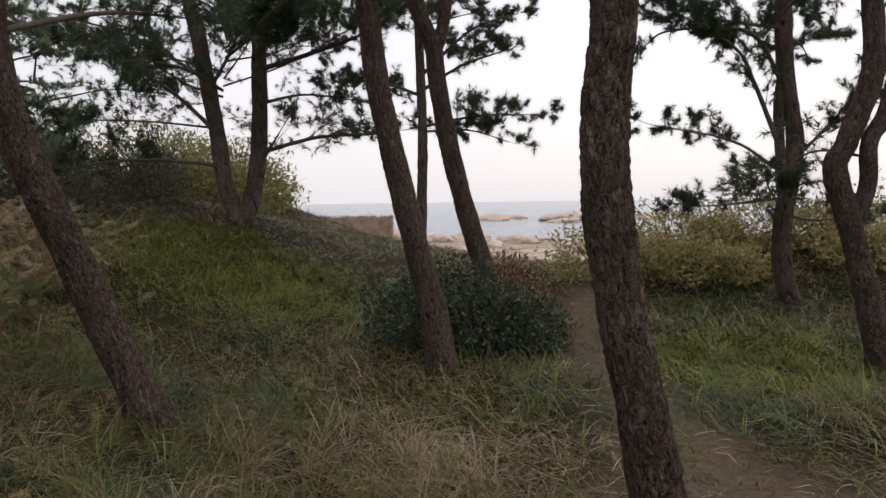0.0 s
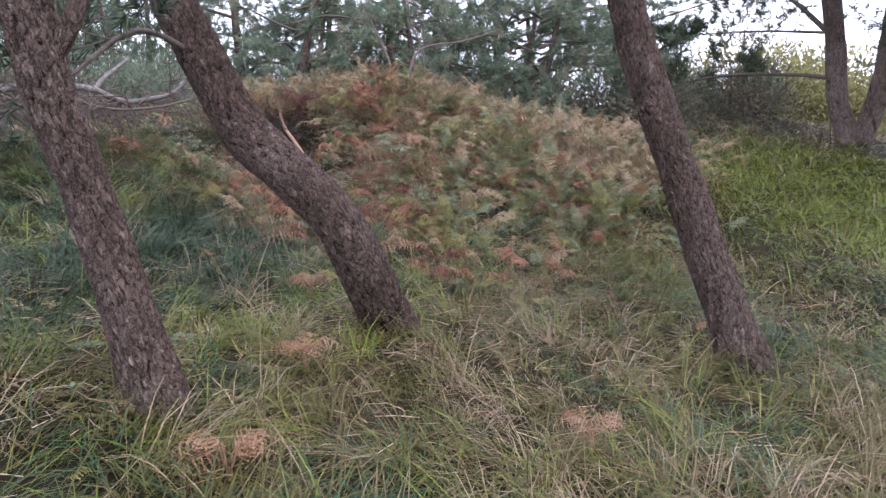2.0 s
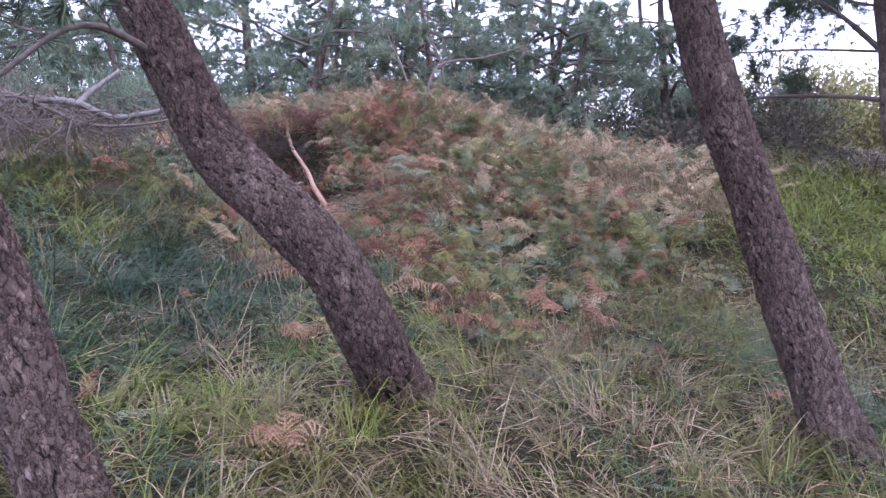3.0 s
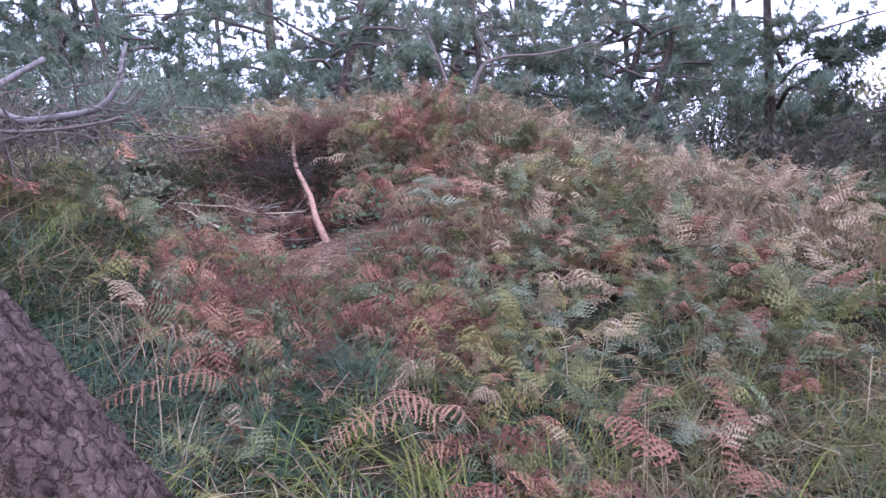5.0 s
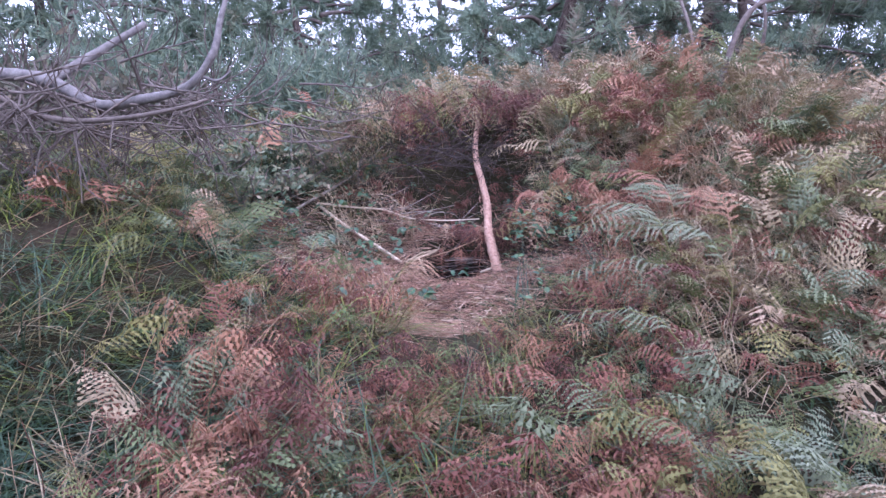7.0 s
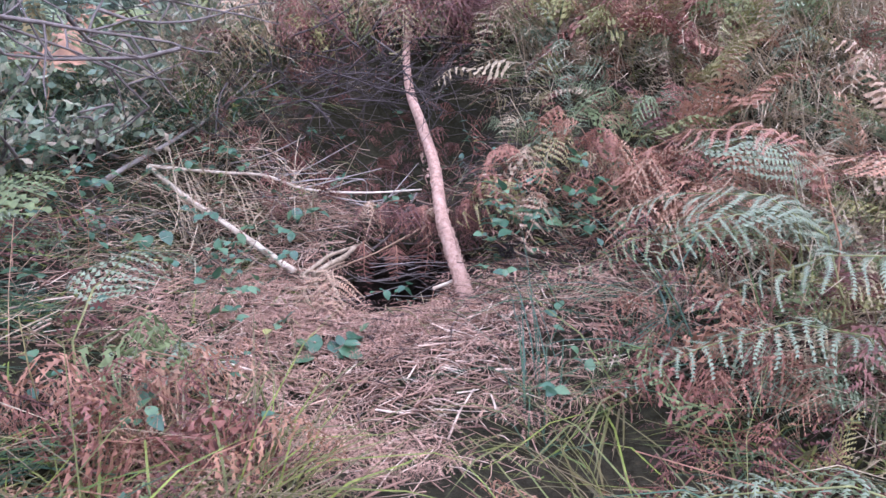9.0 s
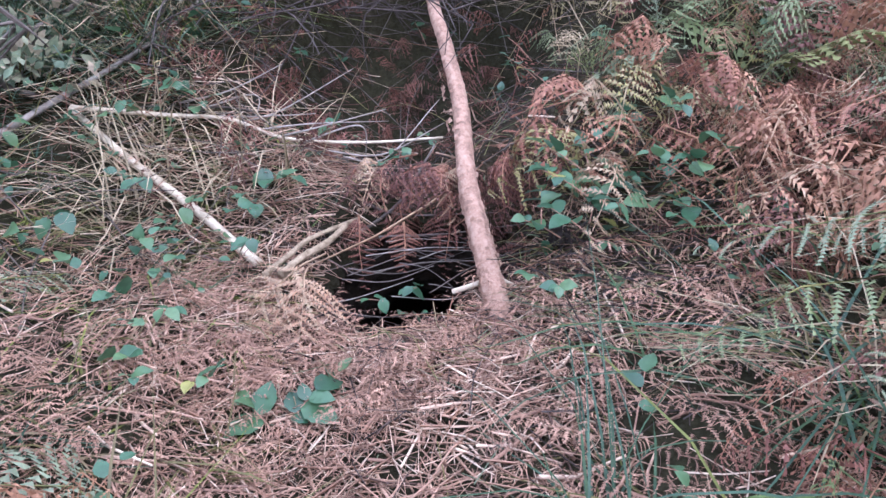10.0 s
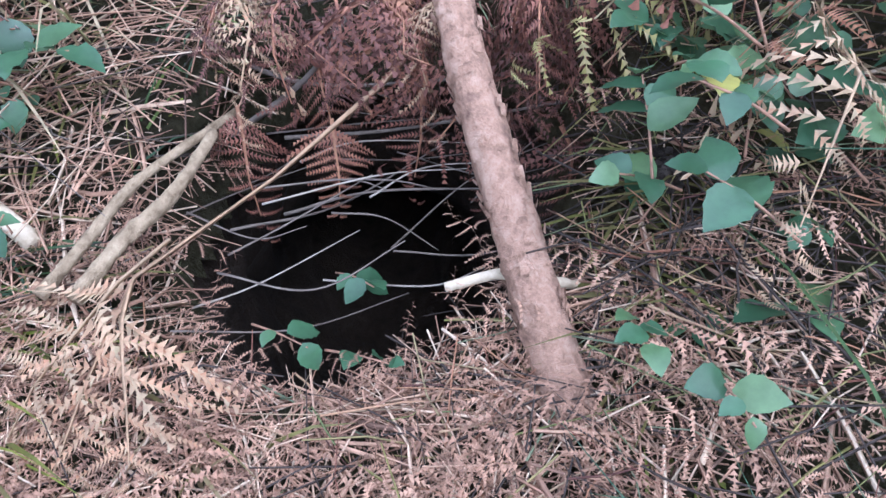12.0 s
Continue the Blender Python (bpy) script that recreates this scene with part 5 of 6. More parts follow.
DRY = "curled tan dead bracken frond drooping over the litter"
RED = "brown-red dead bracken frond hanging over the burrow"
GRN = "pale green bracken frond arching from the bank"
single_frond([(-9.39, 6.47, 1.2), (-9.34, 6.36, 1.16), (-9.27, 6.23, 1.12), (-9.23, 6.08, 1.08), (-9.18, 5.92, 1.06), (-9.12, 5.84, 1.03), (-9.05, 5.78, 0.98), (-9.0, 5.72, 0.93)], 0.58, 0.2, 6, 11, 0.25, 0.62, DRY, 1, None, 0.006)
single_frond([(-9.2, 5.95, 1.07), (-9.14, 5.84, 1.06), (-9.1, 5.74, 1.0), (-9.08, 5.66, 0.94)], 0.15, 0.19, 5, 11, 0.3, 0.6, DRY, 2)
single_frond([(-9.18, 5.9, 1.06), (-9.08, 5.86, 1.06), (-8.99, 5.83, 1.0), (-8.94, 5.8, 0.94)], 0.2, 0.15, 5, 10, 0.3, 0.64, DRY, 3)
for k in range(17):
    q = (k + 0.5) / 17 + 0.04 * rs.normal()
    top = np.array((-9.57, 6.18, 1.22)) + q * np.array((0.36, 0.58, 0.0))
    low = np.array((-9.38, 6.16, 1.08)) + q * np.array((0.28, 0.44, 0.0))
    mid = (top + low) / 2 + (0.05, -0.01, 0.07 + 0.03 * rs.normal())
    low = low + rs.normal(size=3) * (0.04, 0.05, 0.04)
    mid = mid + rs.normal(size=3) * (0.03, 0.06, 0.02)
    single_frond([tuple(top + rs.normal(size=3) * (0.04, 0.06, 0.02)), tuple(top * 0.5 + mid * 0.5 + (0, 0, 0.04)), tuple(mid), tuple(low)], 0.15, 0.075 + 0.03 * rs.random(), 12, 8, 1.2, (0.93 if k % 5 else 0.7) + 0.05 * rs.normal(), RED, 10 + k)
single_frond([(-9.36, 6.25, 1.08), (-9.33, 6.24, 1.07), (-9.29, 6.23, 1.02), (-9.27, 6.22, 0.94)], 0.15, 0.07, 11, 8, 0.5, 0.7, RED, 28)
for k, (x, y, z) in enumerate([(-9.46, 6.14, 1.08), (-9.5, 6.3, 1.1), (-9.4, 6.42, 1.1), (-9.3, 6.52, 1.08), (-9.2, 6.6, 1.06)]):
    single_frond([(x, y, z), (x + 0.04, y - 0.01, z - 0.02), (x + 0.08, y - 0.02, z - 0.1), (x + 0.1, y - 0.03, z - 0.22)], 0.12, 0.08, 12, 8, 0.8, 0.85 + 0.03 * k, RED, 740 + k)
for k in range(24):
    x0, y0 = rs.uniform(-9.25, -8.3), 0.0
    y0 = 7.05 + 0.3 * (x0 + 8.8) + rs.uniform(-0.15, 0.25)
    z0 = float(height(x0, y0))
    a = -1.1 + 0.6 * rs.normal()
    ux, uy = math.cos(a), math.sin(a)
    ln = rs.uniform(0.28, 0.5)
    pts = [(x0 + ux * ln * q + 0.03 * rs.normal(), y0 + uy * ln * q + 0.03 * rs.normal()) for q in (0.0, 0.3, 0.65, 1.0)]
    up = (0.02, rs.uniform(0.16, 0.3), rs.uniform(0.15, 0.26), rs.uniform(0.03, 0.1))
    single_frond([(px, py, max(float(height(px, py)) + u, z0 + u - 0.35 * ln * q)) for (px, py), u, q in zip(pts, up, (0, 0.3, 0.65, 1.0))], 0.22, rs.uniform(0.1, 0.2), 13, 8, 0.9 + 0.5 * rs.random(), (0.78 if k % 3 else 0.64) + 0.08 * rs.normal(), RED, 30 + k)
for k, (x, y, a) in enumerate([(-7.75, 7.0, 3.6), (-7.6, 6.85, 3.8), (-7.95, 7.1, 4.0), (-7.5, 7.15, 4.4), (-7.85, 7.0, 4.3), (-7.25, 6.95, 4.1)]):
    z = float(height(x, y))
    dx, dy = math.cos(a), math.sin(a)
    hgt = 0.32 + 0.32 * rs.random()
    a += 0.5 * rs.normal()
    dx, dy = math.cos(a), math.sin(a)
    single_frond([(x, y, z - 0.02), (x + 0.04 * dx, y + 0.04 * dy, z + 0.6 * hgt), (x + 0.2 * dx, y + 0.2 * dy, z + hgt), (x + 0.48 * dx, y + 0.48 * dy, z + 0.98 * hgt), (x + 0.78 * dx, y + 0.78 * dy, z + 0.72 * hgt)], 0.3, 0.2 + 0.03 * (k % 3), 18, 11, 0.3, 0.03 if k % 3 else 0.72, GRN if k % 3 else RED, 60 + k)
for k, (x, y, a, tn, hg) in enumerate([(-6.55, 5.95, 3.6, 0.04, 0.3), (-6.35, 6.1, 4.0, 0.1, 0.32), (-8.35, 4.95, 2.6, 0.06, 0.3), (-5.35, 5.0, 4.9, 0.68, 0.3), (-5.15, 5.1, 4.4, 0.72, 0.3), (-9.6, 4.3, 4.9, 0.27, 0.4), (-9.45, 4.45, 5.4, 0.3, 0.38), (-6.0, 4.3, 4.8, 0.66, 0.2), (-7.85, 6.95, 4.4, 0.05, 0.3), (-7.8, 7.25, 4.0, 0.08, 0.26), (-8.4, 5.45, 4.4, 0.0, 0.28), (-7.4, 6.8, 4.3, 0.03, 0.34), (-7.0, 6.5, 4.0, 0.08, 0.32)]):
    z = float(height(x, y))
    dx, dy = math.cos(a), math.sin(a)
    single_frond([(x, y, z), (x + 0.05 * dx, y + 0.05 * dy, z + 0.7 * hg), (x + 0.25 * dx, y + 0.25 * dy, z + hg), (x + 0.55 * dx, y + 0.55 * dy, z + 0.85 * hg), (x + 0.75 * dx, y + 0.75 * dy, z + 0.5 * hg)], 0.3, 0.15, 20, 7, 0.4, tn, "single bracken frond standing out from the undergrowth", 90 + k)


for k, (x, y) in enumerate([(-3.79, 2.74), (-2.41, 3.6), (-3.1, 1.9), (-5.0, 3.6)]):
    z = float(height(x, y))
    for j in range(6):
        a = j * 1.05 + 0.4 * rs.normal()
        dx, dy, hg = math.cos(a), math.sin(a), 0.16 + 0.06 * rs.random()
        ob = single_frond([(x, y, z), (x + 0.03 * dx, y + 0.03 * dy, z + 0.7 * hg), (x + 0.12 * dx, y + 0.12 * dy, z + hg), (x + 0.25 * dx, y + 0.25 * dy, z + 0.7 * hg)], 0.25, 0.1, 10, 6, 0.5, 0.63, "small orange withered bracken plant in the grass", 700 + 10 * k + j)
        tagged(ob, "", "", "withered bracken in the grove")


# ---- brambles ----
def leaf_mesh(seed):
    """A toothed oval leaf, folded a little along its midrib; unit length."""
    r = np.random.default_rng(seed)
    n = 11
    t = np.linspace(0, 1, n)
    w = 0.36 * np.sin(np.pi * t ** 0.8) ** 0.9 * (1 + 0.09 * (np.arange(n) % 2))
    w[0] = w[-1] = 0.0
    curl = -0.25 * t ** 2 + 0.05 * r.normal()
    mid = np.stack([t, 0 * t, curl], -1)
    lf = np.stack([t - 0.02, w, curl + 0.22 * w + 0.02 * r.normal(size=n)], -1)
    rt = np.stack([t - 0.02, -w, curl + 0.22 * w + 0.02 * r.normal(size=n)], -1)
    v = np.vstack([mid, lf, rt])
    i = np.arange(n - 1)
    f = np.vstack([np.stack([i, i + 1, n + i + 1, n + i], -1), np.stack([i + 1, i, 2 * n + i, 2 * n + i + 1], -1)])
    return v, f


LEAVES = []
for k in range(9):
    lv, lf = leaf_mesh(k)
    LEAVES.append(raw_mesh("leaf", lv, lf, BROADLEAF, {"tint": np.full(len(lv), (0.1, 0.25, 0.4, 0.5, 0.55, 0.6, 0.7, 0.8, 0.98)[k])}, True))


def sprig(at_, toward, length, leaves, size, seed, label="bramble sprig with toothed green leaves"):
    r = np.random.default_rng(seed)
    a, b = np.array(at_), np.array(toward)
    d = (b - a) / (np.linalg.norm(b - a) + 1e-9)
    pts = [a, a + d * length * 0.5 + (0, 0, 0.12 * length), a + d * length + (0, 0, 0.02)]
    ob = new("bramble_sprig")
    tagged(ob, label, "bramble", "brambles round the burrow")
    c = spline([tuple(p) for p in pts], 6)
    v, f = tube(c, np.linspace(0.0022, 0.0012, len(c)), 5)
    raw_part("stem", v, f, LITTER, ob, "", {"tint": np.full(len(v), 0.35)})
    for k in range(leaves):
        p = c[min(len(c) - 1, int((0.35 + 0.65 * (k + 0.5) / leaves) * len(c)))]
        l = new("leaf", LEAVES[int(r.integers(0, 8 if r.random() < 0.9 else 9))])
        l.parent = ob
        az = math.atan2(d[1], d[0]) + (1 if k % 2 else -1) * (0.9 + 0.4 * r.random()) * (0.1 if k == leaves - 1 else 1)
        l.matrix_basis = pose(p[0], p[1], p[2] + 0.004, math.degrees(r.normal() * 0.3), -10 + 25 * r.normal(), math.degrees(az)) @ Matrix.Scale(size * (0.45 + 0.55 * r.random()), 4)
    return ob


for k, (p, q, ln, nl, sz) in enumerate([
        ((-9.08, 6.75, 1.2), (-9.05, 6.6, 1.3), 0.12, 4, 0.08), ((-8.92, 6.75, 1.2), (-8.9, 6.55, 1.3), 0.14, 5, 0.075), ((-8.72, 6.55, 1.02), (-8.77, 6.46, 1.05), 0.1, 3, 0.06), ((-8.76, 6.7, 1.12), (-8.74, 6.55, 1.2), 0.13, 4, 0.06), ((-9.68, 5.88, 1.14), (-9.55, 5.85, 1.25), 0.12, 4, 0.09),
        ((-9.2, 6.18, 0.9), (-9.0, 6.2, 1.0), 0.14, 4, 0.065), ((-9.12, 6.02, 0.95), (-8.98, 6.08, 0.98), 0.12, 3, 0.06), ((-9.05, 6.1, 0.92), (-8.9, 6.2, 0.95), 0.12, 3, 0.06),
        ((-8.66, 6.7, 1.05), (-8.74, 6.45, 1.12), 0.18, 4, 0.07), ((-8.9, 6.85, 1.1), (-8.86, 6.65, 1.18), 0.16, 4, 0.065), ((-9.12, 6.8, 1.2), (-9.05, 6.6, 1.25), 0.18, 4, 0.07), ((-9.0, 6.95, 1.22), (-8.9, 6.75, 1.3), 0.2, 5, 0.065),
        ((-9.0, 6.65, 1.05), (-9.0, 6.5, 1.12), 0.12, 3, 0.06), ((-9.6, 5.82, 1.15), (-9.45, 5.92, 1.22), 0.2, 4, 0.075), ((-9.55, 5.7, 1.1), (-9.4, 5.8, 1.15), 0.16, 3, 0.07),
        ((-8.72, 5.7, 0.83), (-8.78, 5.86, 0.93), 0.14, 6, 0.1), ((-8.78, 5.78, 0.84), (-8.86, 5.95, 0.92), 0.13, 5, 0.1), ((-8.7, 5.72, 0.83), (-8.82, 5.62, 0.93), 0.12, 5, 0.1), ((-8.85, 5.5, 0.95), (-8.75, 5.6, 1.0), 0.14, 4, 0.07), ((-8.95, 5.35, 1.0), (-8.8, 5.45, 1.05), 0.16, 4, 0.07),
        ((-9.55, 5.2, 1.14), (-9.4, 5.3, 1.2), 0.15, 3, 0.08), ((-9.75, 5.45, 1.16), (-9.6, 5.5, 1.22), 0.15, 4, 0.065), ((-9.9, 5.75, 1.2), (-9.75, 5.85, 1.27), 0.15, 4, 0.06), ((-9.4, 5.5, 1.08), (-9.25, 5.6, 1.12), 0.14, 4, 0.06),
        ((-10.0, 5.1, 1.28), (-9.85, 5.0, 1.34), 0.16, 4, 0.065), ((-9.2, 5.35, 1.05), (-9.05, 5.45, 1.08), 0.14, 4, 0.06)]):
    sprig(p, q, ln, nl, sz, 200 + k)
for k in range(150):
    x, y = rs.uniform(-10.6, -7.9), rs.uniform(4.5, 7.4)
    if in_hole(x, y) or from_walk(np.array(x), np.array(y)) < 0.4:
        continue
    z = float(height(x, y)) + 0.02 + (0.12 if y > 6.4 else 0.03) * rs.random()
    a = rs.random() * 6.283
    sprig((x, y, z), (x + math.cos(a), y + math.sin(a), z + 0.5), 0.15, int(rs.integers(2, 6)), 0.055, 300 + k)
for k in range(24):
    x, y = rs.uniform(-9.1, -8.6), rs.uniform(6.48, 6.95)
    z = float(height(x, y)) + rs.uniform(0.02, 0.28)
    a = -2.3 + 0.9 * rs.normal()
    sprig((x, y, z), (x + math.cos(a), y + math.sin(a), z + 0.4), 0.14, int(rs.integers(3, 6)), 0.072, 900 + k)
for k in range(45):
    x, y = rs.uniform(-10.3, -8.9), rs.uniform(4.7, 5.75)
    z = float(height(x, y)) + rs.uniform(0.02, 0.1)
    a = rs.random() * 6.283
    sprig((x, y, z), (x + math.cos(a), y + math.sin(a), z + 0.5), 0.14, int(rs.integers(3, 6)), 0.065, 950 + k)
for k, (x, y, n) in enumerate([(-2.5, 5.35, 9), (-4.2, 3.6, 8), (-3.68, 1.75, 9)]):
    for j in range(n):
        a = rs.random() * 6.283
        p = (x + 0.19 * math.cos(a), y + 0.19 * math.sin(a), float(height(x, y)) + 0.05 + 0.3 * rs.random())
        ob = sprig(p, (p[0] + math.cos(a), p[1] + math.sin(a), p[2] + 0.6), 0.1, 3, 0.032, 500 + 20 * k + j, "ivy sprig climbing the foot of a pine")
        tagged(ob, "", "ivy", "ivy at the tree feet")

# pine cone beside the hole
cone = Heap()
for k in range(40):
    a, h = k * 2.4, k / 40
    rr = 0.02 * math.sin(math.pi * (0.12 + 0.8 * h)) + 0.004
    p = np.array([rr * math.cos(a), rr * math.sin(a), h * 0.06])
    o = np.array([math.cos(a), math.sin(a), 0.5]) * 0.011
    s = np.array([-math.sin(a), math.cos(a), 0]) * 0.006
    cone.add(np.array([p - s, p + s, p + o + s * 0.7, p + o - s * 0.7, p - (0, 0, 0.006)]), [np.array([[0, 1, 2, 3]]), np.array([[1, 0, 4]])])
cv, cf = tube(np.array([[0, 0, -0.002], [0, 0, 0.03], [0, 0, 0.062]]), np.array([0.012, 0.018, 0.006]), 8)
cone.add(cv, cf)
cone_ob = cone.part("pine_cone", BARK_FAR)
cone_ob.matrix_basis = pose(-8.98, 6.62, float(height(-8.98, 6.62)) + 0.03, 70, 0, 40)
tagged(cone_ob, "small brown pine cone lying beside the burrow", "pine cone")

# ---- fallen dead limb with a tangle of twigs ----
dead = new("dead_limb")
tagged(dead, "fallen grey dead pine limb with an upturned curling end", "branch")
branch([(-9.9, 2.6, 2.2), (-9.5, 3.16, 2.24), (-9.34, 3.55, 2.21), (-9.16, 3.83, 2.07), (-9.01, 4.09, 2.1), (-8.92, 4.35, 2.18), (-8.88, 4.5, 2.37), (-8.94, 4.55, 2.58), (-8.99, 4.59, 2.72)], 0.045, 0.014, GREY_WOOD, "main_limb", dead, 12, 0.05)
branch([(-9.33, 3.56, 2.2), (-9.49, 3.77, 2.37), (-9.6, 4.1, 2.61)], 0.035, 0.022, GREY_WOOD, "fork", dead, 10, 0.05)
branch([(-9.4, 2.9, 2.3), (-9.25, 3.21, 2.16), (-9.13, 3.47, 2.02), (-8.98, 3.71, 1.97), (-8.81, 4.01, 1.99), (-8.7, 4.3, 2.05), (-8.75, 4.47, 2.11)], 0.024, 0.009, TWIG, "low_limb", dead)
branch([(-8.9, 4.42, 2.25), (-8.85, 4.52, 2.22), (-8.84, 4.6, 2.28)], 0.012, 0.005, GREY_WOOD, "curled_twig", dead)
tangle = []
rt = np.random.default_rng(44)
for k in range(170):
    p = np.array([-9.3, 3.4, 2.08]) + rt.normal(size=3) * (0.32, 0.6, 0.1)
    e = rt.normal(size=3) * (0.6, 0.8, 0.4) + (0, 0, -0.35)
    grow(p, e / np.linalg.norm(e), 0.5, 0.008, 1, rt, tangle, [])
twig_mesh(tangle, 5).part("twig_mass", TWIG, dead, "dark tangle of dead twigs")["kind"] = "stuff"


# dead brush that overhangs the hollow behind the burrow, its twigs coloured for the shade
brush = new("dead_brush")
tagged(brush, "dead brush overhanging the hollow above the burrow, darkened for its shade", "brush")
tangle = []
for k in range(56):
    p = np.array([-10.35, 6.45, 1.8]) + rt.normal(size=3) * (0.2, 0.42, 0.08)
    p[2] = max(p[2], float(height(p[0], p[1])) + 0.1)
    e = rt.normal(size=3) * (0.7, 0.9, 0.35) + (0.25, 0, -0.15)
    grow(p, e / np.linalg.norm(e), 0.45, 0.0045, 1, rt, tangle, [])
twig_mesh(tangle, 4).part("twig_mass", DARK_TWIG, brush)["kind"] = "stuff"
for k in range(64):
    a = rt.uniform(-1.5, 1.3) + 2.8
    rad = rt.uniform(0.95, 1.35)
    x0, y0 = -10.2 + 0.62 * rad * math.cos(a), 6.55 + 0.68 * rad * math.sin(a)
    z0 = float(height(x0, y0))
    ln = rt.uniform(0.3, 0.62)
    b = a + math.pi + 0.9 * rt.normal()
    ux, uy = math.cos(b), math.sin(b)
    top = z0 + rt.uniform(0.1, 0.24)
    pts = [(x0, y0, z0 - 0.03), (x0 + 0.12 * ln * ux, y0 + 0.12 * ln * uy, top), (x0 + 0.5 * ln * ux, y0 + 0.5 * ln * uy, top + 0.04), (x0 + 0.8 * ln * ux, y0 + 0.8 * ln * uy, top - 0.1), (x0 + ln * ux, y0 + ln * uy, top - 0.32)]
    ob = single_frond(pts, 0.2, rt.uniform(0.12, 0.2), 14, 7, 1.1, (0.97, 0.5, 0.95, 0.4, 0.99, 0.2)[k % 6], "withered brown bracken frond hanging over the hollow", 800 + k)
    tagged(ob, "", "", "fronds over the hollow")

# ---- woodland behind the mound ----
WOOD = "pines of the wood behind the mound"


def wood_pine(seed, tall, low, out, count, size, per, tint):
    r = np.random.default_rng(seed)
    limbs = auto_limbs(r, (0, 0, 0), (0.2 * r.normal(), 0.2 * r.normal(), tall), low, count, out, 0.04, (0, 0), 0.12)
    lean = 0.35 * r.normal(size=2)
    return pine("bushy pine in the wood behind the mound, needles paled for haze", [(0, 0, -0.4), (0.02, 0, 0.4), (0.4 * lean[0], 0.4 * lean[1], tall * 0.4), (0.8 * lean[0], 0.6 * lean[1], tall * 0.75), (lean[0], lean[1], tall)],
                [0.09, 0.075, 0.055, 0.02], limbs, seed, False, 0.26, 1.0, size, per, tint, WOOD, BARK_FAR, (), 1.0, HAZE_NEEDLES, 1)


rw = np.random.default_rng(61)
KINDS = [wood_pine(301, 4.6, 0.1, 2.0, 17, 0.16, 30, 0.55), wood_pine(302, 6.5, 0.2, 2.2, 18, 0.15, 30, 0.45), wood_pine(303, 7.5, 0.35, 2.4, 16, 0.15, 30, 0.4), wood_pine(304, 3.2, 0.05, 1.5, 16, 0.16, 30, 0.62)]
SPOTS = [(-13.5, 11.5, 0), (-11.0, 13.2, 3), (-15.5, 9.0, 1), (-12.8, 14.8, 1), (-9.0, 15.2, 0), (-10.2, 13.0, 3), (-17.5, 12.5, 2), (-14.6, 6.2, 3), (-17.0, 5.5, 1), (-10.8, 17.5, 2), (-15.2, 2.8, 0), (-18.5, 8.0, 0),
         (-13.6, -0.5, 1), (-16.5, 16.0, 1), (-20.0, 3.0, 2), (-13.0, 8.6, 3), (-11.9, 11.3, 3), (-21.5, 10.5, 1), (-17.5, -0.5, 0), (-16.8, 2.2, 2), (-15.8, 0.8, 1), (-18.6, 4.4, 2)]
for x, y, kind in SPOTS:
    m = pose(x, y, float(height(x, y)) - 0.05, 0, 0, rw.random() * 360) @ Matrix.Scale(0.85 + 0.35 * rw.random(), 4)
    copy_thing(KINDS[kind], m)
for k, (ob, (x, y)) in enumerate(zip(KINDS, [(-15.0, 13.6), (-13.0, 16.8), (-19.5, 6.5), (-14.4, 9.9)])):
    ob.matrix_basis = pose(x, y, float(height(x, y)) - 0.05, 0, 0, 70 * k)


# ---- shrubs and scrub ----
def leaf_cloud(heap, c, radii, n, size, r, lo=0.1, hi=1.0, shell=0.55, slim=0.45, flat=0.0):
    d = r.normal(size=(n, 3))
    d /= np.linalg.norm(d, axis=1)[:, None]
    lump = 1 + 0.18 * np.sin(5 * d[:, 0] + 3 * d[:, 1] + c[0]) + 0.14 * np.sin(9 * d[:, 1] - 6 * d[:, 2] + c[1])
    k = (shell + (1 - shell) * r.random(n)) * lump
    p = np.array(c) + d * k[:, None] * np.array(radii)
    p[:, 2] = np.maximum(p[:, 2], height(p[:, 0], p[:, 1]) + 0.02)
    a = d * 0.6 + r.normal(size=(n, 3)) * 0.7 + (0, 0, 0.3)
    a /= np.linalg.norm(a, axis=1)[:, None]
    b = np.cross(a, r.normal(size=(n, 3)))
    b /= np.linalg.norm(b, axis=1)[:, None] + 1e-9
    s = (size * (0.6 + 0.7 * r.random(n)))[:, None]
    nrm = np.cross(a, b) * 0.15
    v = np.stack([p - a * s, p + b * s * slim + nrm * s, p + a * s, p - b * s * slim + nrm * s], axis=1).reshape(-1, 3)
    f = np.arange(4 * n).reshape(-1, 4)
    heap.add(v, f, np.repeat(np.clip(r.uniform(lo, hi, n), 0, 1), 4))


def shrub(name, label, category, spots, material, n, size, seed, lo=0.0, hi=1.0, slim=0.45, shell=0.5, stems=14, stem_material=None, group=""):
    r = np.random.default_rng(seed)
    ob = new(name)
    tagged(ob, label, category, group)
    h, st = Heap(), Heap()
    for (x, y, up, rx, ry, rz) in spots:
        z = float(height(x, y))
        leaf_cloud(h, (x, y, z + up), (rx, ry, rz), n, size, r, lo, hi, shell, slim)
        for _ in range(stems):
            t = r.normal(size=3) * (rx * 0.45, ry * 0.45, rz * 0.2) + (0, 0, rz * 0.75)
            e = np.array([x, y, z + up]) + t
            c = spline([(x + 0.12 * r.normal(), y + 0.12 * r.normal(), z - 0.05), tuple((np.array([x, y, z]) + e) / 2 + r.normal(size=3) * 0.08), tuple(e)], 4)
            tv, tf = tube(c, np.linspace(0.012, 0.004, len(c)), 5, False)
            st.add(tv, tf)
    h.part("foliage", material, ob)["kind"] = "stuff"
    st.part("stem_mass", stem_material or TWIG, ob)["kind"] = "stuff"
    return ob


